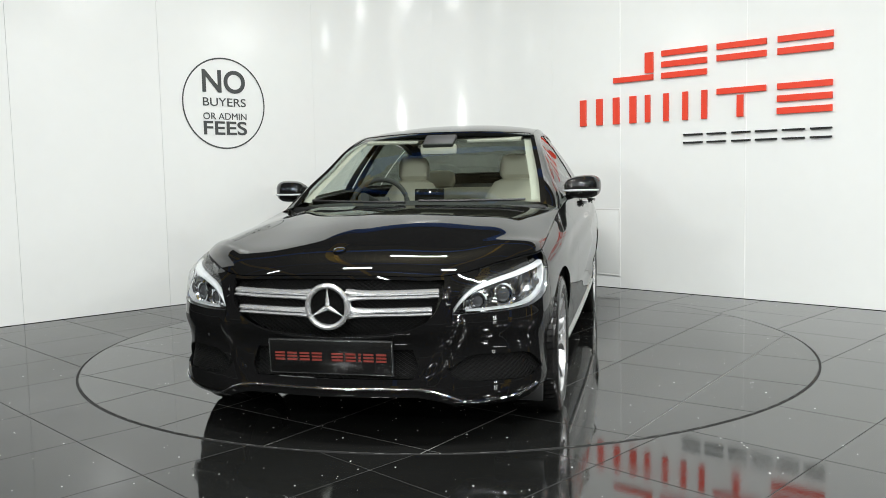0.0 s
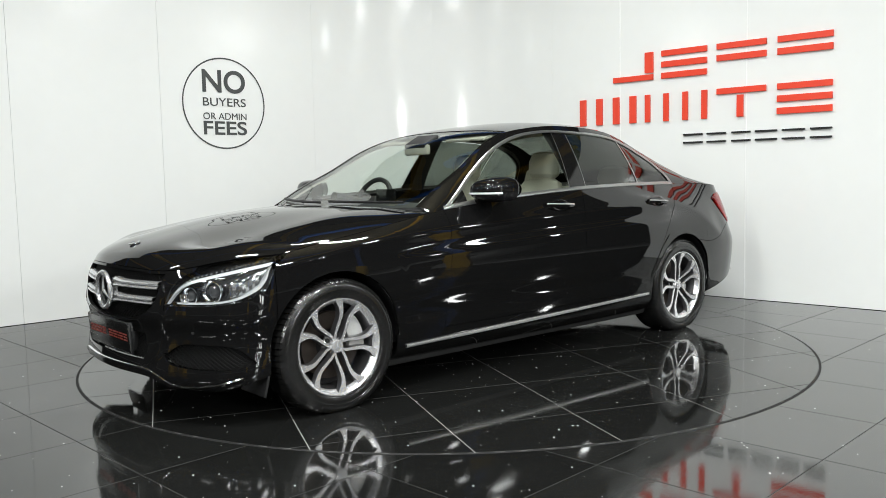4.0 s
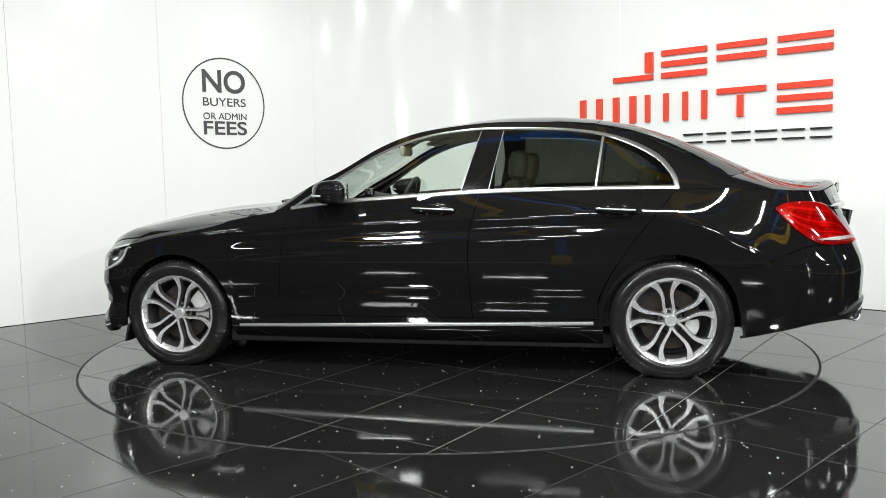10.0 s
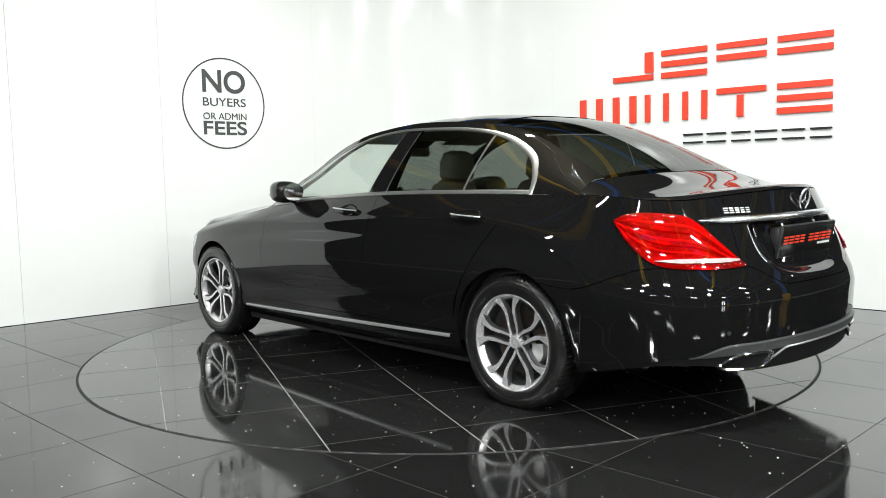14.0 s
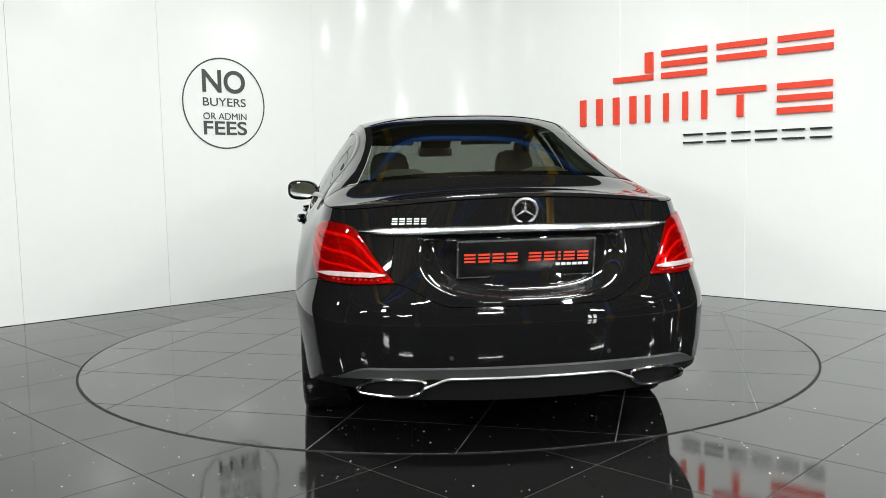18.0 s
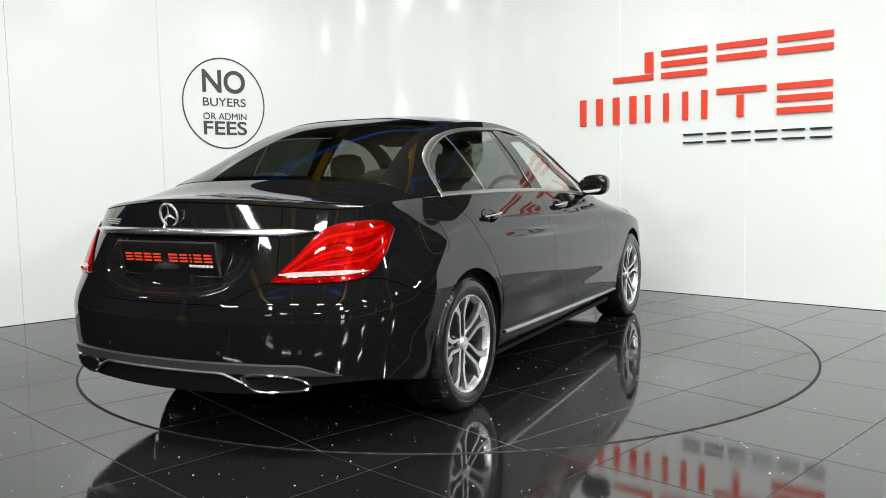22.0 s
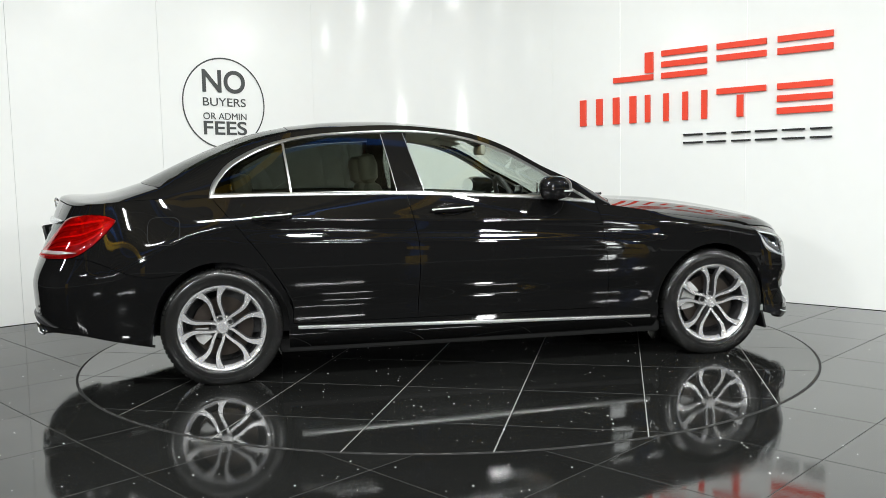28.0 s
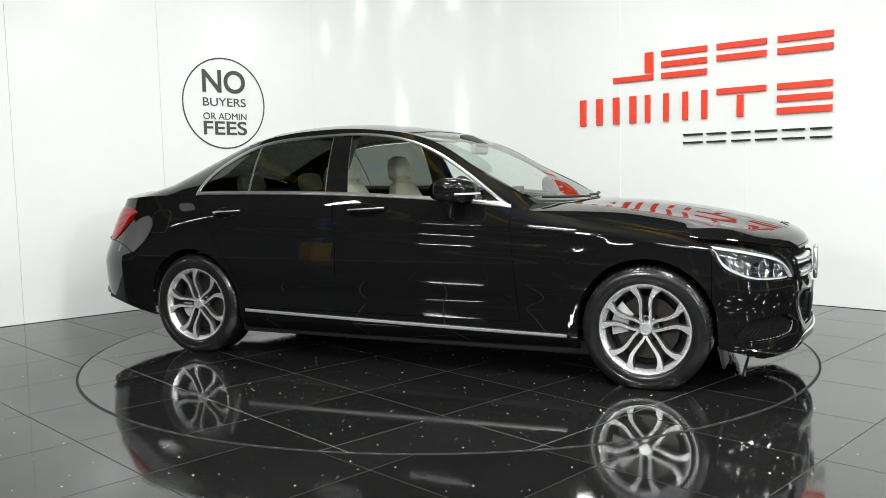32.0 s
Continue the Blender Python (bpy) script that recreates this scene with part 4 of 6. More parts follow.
deck = coons(lambda a: top(U_END + (U_BC - U_END) * a), lambda b: top(U_BC + (U_BS - U_BC) * b), boot_mid, boot_back, 24, 24, 3.0)
for j, row in enumerate(deck):
    for i, q in enumerate(row):
        a, b = i / 24, j / 24
        q.z += 0.003 * math.exp(-((b - 0.08) / 0.06) ** 2) * a ** 2 * (1 - a ** 8)
whole("boot_deck", deck, label="glossy black boot lid with a small lip")


DLO = [(-1.462, 1.045), (-1.43, 1.115), (-1.37, 1.185), (-1.22, 1.268), (-1.064, 1.316), (-0.90, 1.341), (-0.743, 1.352), (-0.417, 1.361), (-0.25, 1.352), (-0.09, 1.330), (0.07, 1.287), (0.234, 1.216), (0.425, 1.103), (0.60, 0.990), (0.70, 0.925)]
BELT_T = 0.020
TRIM_W = 0.026


def dlo(x):
    return curve1(DLO, x)


def belt_x(x):
    return belt(u_x(x))


def strip_rows(xs, lo, hi, nv, out=0.0):
    return [[flank(x, lo(x) + (hi(x) - lo(x)) * j / nv, out) for x in xs] for j in range(nv + 1)]


XS = [0.70 - (0.70 + 1.462) * i / 90 for i in range(91)]
# painted cant rail above the trim; quarter behind it
xs = [0.80 - (0.80 + 1.74) * i / 110 for i in range(111)]
rail_lo = lambda x: (dlo(x) + 0.004) if -1.462 < x < 0.70 else belt_x(x)
both("cant_rail", strip_rows([x for x in xs if x > -1.455] + [-1.4608], rail_lo, lambda x: float(cant(x)[2]), 6), hemmed=False)
both("rear_pillar", strip_rows([-1.460 - 0.28 * i / 16 for i in range(17)], belt_x, lambda x: float(cant(x)[2]), 12), hemmed=False, label="glossy black rear pillar")


def ribbon(pts_lo, pts_hi, rise=0.006):
    """A trim strip with a raised, rounded face between two edge lines."""
    rows = []
    for k in range(6):
        t = k / 5
        h = rise * (1 - (2 * t - 1) ** 4)
        rows.append([a.lerp(b, t) + Vector((0, h - 0.001, 0)) for a, b in zip(pts_lo, pts_hi)])
    return rows


# the upper trim runs over the windows and down their rear edge, of even width
TRIM_PATH = [(x, dlo(x) + 0.004) for x in [0.70 - 2.12 * i / 84 for i in range(85)]]
TRIM_PATH += [(-1.445, 1.098), (-1.462, 1.06), (-1.468, 1.03), (-1.470, belt_x(-1.47) - 0.002)]
trim_in = []
for k, (x, z) in enumerate(TRIM_PATH):
    (xa, za), (xb, zb_) = TRIM_PATH[max(0, k - 1)], TRIM_PATH[min(len(TRIM_PATH) - 1, k + 1)]
    d = Vector((xb - xa, zb_ - za)).normalized()
    wide = 0.017 + 0.012 * ease(-0.9, -1.35, x)
    nx, nz = x + -d.y * wide, z + d.x * wide
    if k == len(TRIM_PATH) - 1:
        nx, nz = x + wide, z
    trim_in.append((nx, max(nz, belt_x(min(nx, 0.75)) - 0.002)))
both("window_trim_upper", ribbon([flank(x, z) for x, z in trim_in], [flank(x, z) for x, z in TRIM_PATH]), BRIGHT, label="bright chrome trim over the windows", hemmed=False)
both("window_trim_lower", ribbon([flank(x, belt_x(x) - 0.002, 0.0) for x in XS], [flank(x, belt_x(x) + BELT_T, 0.0) for x in XS]), BRIGHT, label="bright chrome trim under the windows", hemmed=False)

def pane(x_front, x_rear, n=20, nv=10, out=-0.006):
    """Glass between two leaning edges, given as (x at the belt, x at the top)."""
    rows = []
    for j in range(nv + 1):
        v = j / nv
        row = []
        for i in range(n + 1):
            s = i / n
            a = x_front[0] + (x_front[1] - x_front[0]) * v
            b = x_rear[0] + (x_rear[1] - x_rear[0]) * v
            x = a + (b - a) * s
            lo, hi = belt_x(x) + BELT_T - 0.006, max(belt_x(x) + BELT_T - 0.004, dlo(x) - TRIM_W + 0.010)
            row.append(flank(x, lo + (hi - lo) * v, out))
        rows.append(row)
    return rows


both("mirror_sail", pane((0.685, 0.66), (0.530, 0.530), 8, 10, -0.003), GLOSSB, label="gloss black corner piece by the mirror", hemmed=False)
both("front_window", pane((0.533, 0.533), (-0.300, -0.388), 30), GLASSC, label="clear front side window", hemmed=False)
both("rear_window", pane((-0.455, -0.517), (-1.024, -1.062), 24), GLASST, label="dark tinted rear side window", hemmed=False)
both("quarter_window", pane((-1.036, -1.074), (-1.455, -1.455), 16), GLASST, label="small dark tinted quarter window", hemmed=False)
both("door_pillar", pane((-0.303, -0.391), (-0.452, -0.514), 6, 10, -0.002), GLOSSB, label="gloss black pillar between the doors", hemmed=False)
both("window_divider", pane((-1.025, -1.063), (-1.037, -1.075), 3, 10, -0.002), BRIGHT, hemmed=False)
both("window_edge", pane((-0.298, -0.386), (-0.302, -0.390), 2, 10, 0.0), BRIGHT, hemmed=False)
both("window_edge", pane((-0.452, -0.514), (-0.457, -0.519), 2, 10, 0.0), BRIGHT, hemmed=False)


# ---- wheels ----
def wheel_at(ax, side):
    """Tyre, rim, spokes, hub and brake under one wheel, its outer face towards its side."""
    w = empty("wheel", "", "")
    w.parent = car
    w.matrix_local = pose(ax, side * 0.758, HUB_Z, 0, 0, 0 if side > 0 else 180)
    return w


def tyre_mesh():
    bm = bmesh.new()
    prof = [(-0.105, 0.225), (-0.112, 0.27), (-0.110, 0.298), (-0.096, 0.312), (-0.06, 0.316), (0.0, 0.317), (0.06, 0.316), (0.096, 0.312), (0.107, 0.302), (0.1085, 0.299), (0.1095, 0.298), (0.1135, 0.288), (0.1150, 0.272), (0.1150, 0.2695), (0.1135, 0.268), (0.113, 0.256), (0.111, 0.243), (0.106, 0.233), (0.100, 0.224)]
    lathe(bm, prof, 96)
    # tread blocks: shallow grooves across the shoulders
    for v in bm.verts:
        r = math.hypot(v.co.x, v.co.z)
        if v.co.z < -HUB_Z + 0.0005:
            v.co.z = -HUB_Z + 0.0005
    return bm


def tread_mesh():
    """Raised blocks round the tyre."""
    bm = bmesh.new()
    n = 72
    for k in range(n):
        a = 2 * math.pi * k / n
        for path, lean in ((((0.028, 0.3235), (0.070, 0.3232), (0.094, 0.3195), (0.1045, 0.3115), (0.1085, 0.3035)), 1), (((-0.028, 0.3235), (-0.070, 0.3232), (-0.094, 0.3195), (-0.106, 0.311)), -1), (((-0.022, 0.3240), (0.022, 0.3240)), 0)):
            wide = 0.066 if lean else 0.074
            offs = [0.030 * abs(y) / 0.1 * (1 if lean else 0) for y, r in path]
            grid = []
            for da, drop in ((0, 0.008), (0.0, 0.0), (wide, 0.0), (wide, 0.008)):
                grid.append([((r - drop) * math.cos(a + o + da), y, (r - drop) * math.sin(a + o + da)) for (y, r), o in zip(path, offs)])
            if min(q[2] for row in grid for q in row) < -HUB_Z + 0.002:
                continue
            sheet(bm, grid)
    bmesh.ops.recalc_face_normals(bm, faces=bm.faces[:])
    return bm


RIM_K = 0.955


def rim_mesh():
    bm = bmesh.new()
    lathe(bm, [(-0.10, 0.232), (-0.09, 0.215), (0.02, 0.205), (0.078, 0.214), (0.090, 0.221), (0.100, 0.230), (0.106, 0.237), (0.106, 0.241), (0.100, 0.243)], 72)
    bmesh.ops.scale(bm, vec=(RIM_K, 1, RIM_K), verts=bm.verts[:])
    return bm


def spoke_mesh():
    """One of five Y-shaped twin spokes, machined on its face."""
    bm = bmesh.new()

    def bar(path, wid, deep):
        n = len(path)
        rows = []
        for i, (r, ang, y) in enumerate(path):
            ww = wid[i]
            c, s = math.cos(ang), math.sin(ang)
            q = Vector((r * s, y, r * c))
            d = Vector((c, 0, -s))
            rows.append([q - d * ww * 1.12 - Vector((0, deep[i], 0)), q - d * ww - Vector((0, 0.004, 0)), q - d * (ww - 0.0022), q + d * (ww - 0.0022), q + d * ww - Vector((0, 0.004, 0)), q + d * ww * 1.12 - Vector((0, deep[i], 0))])
        sheet(bm, rows)

    for s in (-1, 1):
        bar([(0.036, s * 0.10, 0.074), (0.050, s * 0.16, 0.076), (0.068, s * 0.25, 0.078), (0.090, s * 0.345, 0.081), (0.115, s * 0.415, 0.084), (0.140, s * 0.450, 0.087), (0.165, s * 0.450, 0.091), (0.190, s * 0.415, 0.095), (0.212, s * 0.365, 0.098), (0.235, s * 0.330, 0.101)],
            [0.0085, 0.0092, 0.0096, 0.0100, 0.0105, 0.0112, 0.0125, 0.0150, 0.0200, 0.0270], [0.040, 0.038, 0.036, 0.034, 0.032, 0.030, 0.030, 0.028, 0.026, 0.022])
    bmesh.ops.scale(bm, vec=(RIM_K, 1, RIM_K), verts=bm.verts[:])
    return bm


TYRE_ME = part("tyre", tyre_mesh(), RUBBER, car).data
TREAD_ME = part("tread", tread_mesh(), RUBBER, car, shade=False).data
RIM_ME = part("rim", rim_mesh(), ALLOY, car).data
RIM_ME.materials.append(ALLOYD)
for f in RIM_ME.polygons:
    if f.center.y < 0.084:
        f.material_index = 1
bm = spoke_mesh()
bmesh.ops.recalc_face_normals(bm, faces=bm.faces[:])
SPOKE_ME = part("spoke", bm, ALLOY, car, angle=25).data
SPOKE_ME.materials.append(ALLOYD)
for f in SPOKE_ME.polygons:
    if abs(f.normal.y) < 0.75:
        f.material_index = 1
bm = bmesh.new()
lathe(bm, [(0.040, 0.064), (0.052, 0.060), (0.056, 0.050), (0.058, 0.038), (0.074, 0.033), (0.081, 0.030), (0.083, 0.020), (0.084, 0.0005)], 32)
HUB_ME = part("hub", bm, ALLOY, car).data
bm = bmesh.new()
lathe(bm, [(0.082, 0.029), (0.0855, 0.027), (0.0855, 0.024), (0.084, 0.0235)], 32)
for k in range(3):
    a = k * 2.0944
    q = Vector((0.023 * math.sin(a), 0.0850, 0.023 * math.cos(a)))
    d = Vector((math.cos(a), 0, -math.sin(a))) * 0.0038
    c = Vector((0, 0.0850, 0))
    bm.faces.new([bm.verts.new(v) for v in (c - d, c + d, q)])
lathe(bm, [(0.0835, 0.0305), (0.0845, 0.0005)], 32)
CAP_ME = part("hub_cap", bm, ALLOY, car).data
bm = bmesh.new()
lathe(bm, [(0.0, 0.075), (0.018, 0.078), (0.020, 0.160), (0.0, 0.162), (-0.005, 0.160)], 48)
DISC_ME = part("brake_disc", bm, DISC, car).data
bm = bmesh.new()
lathe(bm, [(-0.02, 0.196), (-0.03, 0.16), (-0.03, 0.03)], 40)
lathe(bm, [(-0.099, 0.222), (-0.100, 0.16), (-0.100, 0.03)], 40)
SHIELD_ME = part("wheel_back", bm, GAPM, car).data
bm = bmesh.new()
rows = []
for rr, y in ((0.090, 0.0), (0.094, 0.045), (0.13, 0.054), (0.178, 0.045), (0.184, 0.0)):
    rows.append([Vector((rr * math.cos(a), y, rr * math.sin(a))) for a in np.linspace(-0.56, 0.50, 9)])
sheet(bm, rows)
CAL_ME = part("brake_caliper", bm, CALM, car).data
# black discs on the hub paint the shade inside the bolt holes
bm = bmesh.new()
lathe(bm, [(0.050, 0.0115), (0.0605, 0.0115), (0.0605, 0.0085), (0.0585, 0.0080), (0.0585, 0.0005)], 14)
BOLT_HOLE_ME = part("bolt", bm, GAPM, car).data
for me in (TYRE_ME, TREAD_ME, RIM_ME, SPOKE_ME, HUB_ME, CAP_ME, DISC_ME, SHIELD_ME, CAL_ME, BOLT_HOLE_ME):
    for o in [o for o in car.children if o.data == me]:
        bpy.data.objects.remove(o)


def piece(name, me, parent, m=None, label=""):
    ob = new(name, me)
    ob.parent = parent
    if m is not None:
        ob.matrix_local = m
    if label:
        tagged(ob, label)
    return ob


for ax in (AXLE, -AXLE):
    for side in (1, -1):
        w = wheel_at(ax, side)
        spin = {(1, 1): 18, (-1, 1): 44, (-1, -1): -21, (1, -1): 36}[(1 if ax > 0 else -1, side)]
        tagged(w, "silver five-twin-spoke alloy wheel with a black tyre")
        piece("tyre", TYRE_ME, w, label="black rubber tyre")
        piece("tread", TREAD_ME, w)
        piece("rim", RIM_ME, w, label="machined silver rim")
        for k in range(5):
            piece("spoke", SPOKE_ME, w, pose(0, 0, 0, 0, 72 * k + spin, 0))
        piece("hub", HUB_ME, w)
        piece("hub_cap", CAP_ME, w)
        for k in range(5):
            a = radians(72 * k + spin + 36)
            piece("bolt", BOLT_HOLE_ME, w, pose(0.049 * math.sin(a), 0, 0.049 * math.cos(a)))
        piece("brake_disc", DISC_ME, w)
        piece("wheel_back", SHIELD_ME, w)
        piece("brake_caliper", CAL_ME, w, pose(0, 0, 0, 0, 198 if side > 0 else -18, 0) if ax > 0 else pose(0, 0, 0, 0, 160 if side > 0 else 20, 0) @ Matrix.Diagonal((0.86, 1, 0.55, 1)))

# dark wheel housings
for ax in (AXLE, -AXLE):
    for side in (1, -1):
        bm = bmesh.new()
        rows = []
        for y in (0.50, 0.862):
            row = []
            for a in np.linspace(-0.1, math.pi + 0.1, 40):
                x, z = ax + (ARCH_R + 0.004) * math.cos(a), HUB_Z + (ARCH_R + 0.008) * math.sin(a)
                row.append(Vector((x, side * min(y, skin(u_x(x), max(0.24, z)).y - 0.012), z)))
            rows.append(row)
        sheet(bm, rows)
        c = bm.verts.new((ax, side * 0.50, HUB_Z))
        vs = [v for v in bm.verts if abs(abs(v.co.y) - 0.50) < 1e-4 and v is not c]
        vs.sort(key=lambda v: math.atan2(v.co.z - HUB_Z + 0.2, v.co.x - ax))
        for a, b in zip(vs, vs[1:]):
            bm.faces.new((c, a, b))
        part("wheel_housing", bm, BLACKP, car)

# underbody, rising towards the tail
bm = bmesh.new()
rows = []
for x, z in ((1.95, 0.24), (1.7, 0.20), (1.2, 0.175), (-1.1, 0.175), (-1.6, 0.20), (-2.0, 0.245), (-2.33, 0.275)):
    rows.append([Vector((x, y, z + 0.02 * (abs(y) / 0.6) ** 4)) for y in np.linspace(-0.60, 0.60, 9)])
sheet(bm, rows)
box(bm, -1.125, 1.125, -0.775, 0.775, 0.138, 0.22, 0.02)
for y in (-0.25, 0.28):
    tube(bm, [(1.0, y, 0.19), (-1.0, y, 0.19), (-1.5, y * 1.2, 0.21), (-2.1, y * 1.6, 0.26)], 0.035, 8)
part("underbody", bm, GAPM, car, "dark underbody")
# small black air flaps ahead of the front wheels
for sd in (-1, 1):
    bm = bmesh.new()
    box(bm, 1.762, 1.776, min(sd * 0.60, sd * 0.815), max(sd * 0.60, sd * 0.815), 0.125, 0.235, 0.004, m=Matrix.Translation((1.77, 0, 0.235)) @ Matrix.Rotation(radians(-14), 4, "Y") @ Matrix.Translation((-1.77, 0, -0.235)))
    part("air_flap", bm, BLACKP, car, "small black air flap ahead of the wheel")


# ---- nose ----
def by_y(keys):
    return [(u_front(y), z) for y, z in keys]


U_ARCH_F = u_x(AXLE + ARCH_R)
HL_LO = by_y([(0.490, 0.546), (0.55, 0.545), (0.62, 0.546), (0.70, 0.550), (0.775, 0.560), (0.815, 0.578)]) + [(u_x(1.79), 0.608), (u_x(1.765), 0.640), (U_HL, 0.700)]
HL_HI = by_y([(0.490, 0.550), (0.505, 0.590), (0.53, 0.640), (0.565, 0.680), (0.60, 0.696)])
G_LO = by_y([(0.0, 0.457), (0.2, 0.466), (0.30, 0.482), (0.38, 0.514), (0.43, 0.560), (0.455, 0.615), (0.466, 0.680)])
I_LO = by_y([(0.475, 0.315), (0.50, 0.288), (0.56, 0.274), (0.70, 0.268), (0.79, 0.272), (0.825, 0.295)])
I_HI = by_y([(0.475, 0.316), (0.52, 0.350), (0.57, 0.372), (0.70, 0.372), (0.785, 0.360), (0.825, 0.296)])
LIP = by_y([(0.0, 0.250), (0.36, 0.249), (0.45, 0.228), (0.53, 0.190), (0.62, 0.188), (0.72, 0.203), (0.80, 0.232)]) + [(u_x(1.75), 0.27)]


def lip(u):
    return curve1(LIP, u)


def hl_hi(u):
    return min(curve1(HL_HI, u), belt(u) - 0.006) if u < HL_HI[-1][0] else belt(u) - 0.006


def hl_lo(u):
    return curve1(HL_LO, u)


def g_hi(u):
    return belt(u) - 0.014


uc, ug, uh, ui0, ui1 = u_front(0.36), u_front(0.466), u_front(0.490), u_front(0.475), u_front(0.825)
EPS = 4e-4
columns = sorted(set([round(v, 5) for v in (list(np.linspace(0, uc, 16)) + [uc + EPS] + list(np.linspace(uc + 0.005, ug, 22)) + [ug + EPS, uh - EPS, uh]
                                              + list(np.linspace(uh + 0.004, U_HL, 60)))]))


def open_lo(u):
    if u <= uc:
        return 0.290
    return curve1(I_LO, u) if ui0 <= u <= ui1 else 0.33


def open_hi(u):
    if u <= uc:
        return 0.405
    return curve1(I_HI, u) if ui0 <= u <= ui1 else 0.33


def upper(u):
    if u <= ug:
        return curve1(G_LO, u)
    if u < uh:
        return belt(u)
    return hl_lo(u)


low_lip = lambda u: max(0.150, lip(u) - 0.035)


def lower(u):
    a = arch(u)
    return max(a or 0, low_lip(u))


bm = bmesh.new()
full = [u for u in columns]
sheet(bm, cols(full, lower, lambda u: max(open_lo(u), lower(u) + 0.002), 12))
sheet(bm, cols(full, lambda u: max(open_hi(u), lower(u) + 0.002), lambda u: max(upper(u), lower(u) + 0.004), 12))
sheet(bm, cols([u for u in columns if u <= ug + EPS * 1.1], g_hi, belt, 3))
sheet(bm, cols([u for u in columns if uh - EPS * 1.1 <= u <= HL_HI[-1][0]], lambda u: hl_hi(u) if u >= uh else 0.548, belt, 6))
bmesh.ops.remove_doubles(bm, verts=bm.verts[:], dist=2e-5)
outwards(bm)
mirrored(bm)
bmesh.ops.remove_doubles(bm, verts=bm.verts[:], dist=1e-4)
hem(bm, gap=0.0012, depth=0.016)
bumper = part("front_bumper", bm, PAINT, car, "glossy black front bumper", angle=50)

# bright strip along the lip
us = [u for u in np.linspace(0, u_front(0.80), 60)]
rows = [[skin(u, lip(u) + dz, o) for u in us] for dz, o in ((-0.006, 0.0), (-0.005, 0.005), (0.0, 0.007), (0.004, 0.005), (0.005, 0.0))]
whole("lip_strip", rows, CHROME, label="bright chrome strip along the front lip", hemmed=False)


def lattice(name, lo, hi, u0, u1, out, pitch, parent, slope=1.0, width=0.0022, side=0):
    """Crossed thin ribs filling an opening of the skin, on both sides of the middle."""
    bm = bmesh.new()
    for sg in (1, -1):
        c = -3.0
        while c < 3.0:
            c += pitch
            prev = None
            n = int((u1 - u0) / 0.008)
            for i in range(n + 1):
                u = u0 + (u1 - u0) * i / n
                z = c + sg * slope * u
                ok = lo(u) - 0.004 < z < hi(u) + 0.004
                if ok:
                    a, b = skin(u, z - width, out), skin(u, z + width, out)
                    cur = (bm.verts.new(a), bm.verts.new(b), bm.verts.new(skin(u, z - width, out - 0.008)), bm.verts.new(skin(u, z + width, out - 0.008)))
                    if prev:
                        bm.faces.new((prev[0], cur[0], cur[1], prev[1]))
                        bm.faces.new((prev[2], cur[2], cur[0], prev[0]))
                        bm.faces.new((prev[1], cur[1], cur[3], prev[3]))
                    prev = cur
                else:
                    prev = None
    if side == 0:
        mirrored(bm)
    elif side < 0:
        for v in bm.verts:
            v.co.y = -v.co.y
    return tagged(part(name, bm, MESHP, parent, "black honeycomb mesh", shade=False), kind="stuff")


grille = part("grille", (lambda b: (sheet(b, cols(list(np.linspace(0, ug, 14)), lambda u: curve1(G_LO, u) - 0.01, lambda u: g_hi(u) + 0.01, 6, -0.065)), mirrored(b))[1])(bmesh.new()), GAPM, car, "black honeycomb radiator grille with twin bright louvres")
lattice("mesh", lambda u: curve1(G_LO, u), g_hi, 0.0, ug, -0.028, 0.0155, grille, 0.62, 0.0018)
SILVER = mat("bright_silver", (0.66, 0.665, 0.67), 0.26, metal=0.75)
# the two louvres, each a bright blade with a dark groove
for zc, y1 in ((0.626, 0.445), (0.556, 0.415)):
    for dz0, dz1, mm in ((-0.0005, 0.017, SILVER), (-0.017, -0.0040, SILVER)):
        us = list(np.linspace(u_front(0.07), u_front(y1 if mm is SILVER else y1 - 0.02), 24))
        flare = lambda u: 1 + 0.45 * math.exp(-((u - u_front(0.06)) / 0.055) ** 2)
        rows = [[skin(u, zc + 0.004 * (u / 0.45) ** 2 + z * flare(u), o) for u in us] for z, o in ((dz0, -0.035), (dz0, -0.004), ((dz0 + dz1) / 2, 0.004), (dz1, -0.004), (dz1, -0.035))]
        both("louvre", rows, mm, grille, hemmed=False)
    us = list(np.linspace(u_front(0.07), u_front(y1), 24))
    both("louvre_groove", [[skin(u, zc + 0.004 * (u / 0.45) ** 2 + z, -0.014) for u in us] for z in (-0.005, 0.001)], GREYP, grille, hemmed=False)
# silver web that joins the louvres beside the emblem
rows = []
for j in range(13):
    z = 0.540 + 0.104 * j / 12
    y_out = 0.088 + 0.062 * (abs(z - 0.592) / 0.052) ** 1.8
    rows.append([skin(u_front(0.045 + (y_out - 0.045) * i / 6), z, -0.002 - 0.012 * (i / 6) ** 2) for i in range(7)])
both("louvre_web", rows, SILVER, grille, hemmed=False)


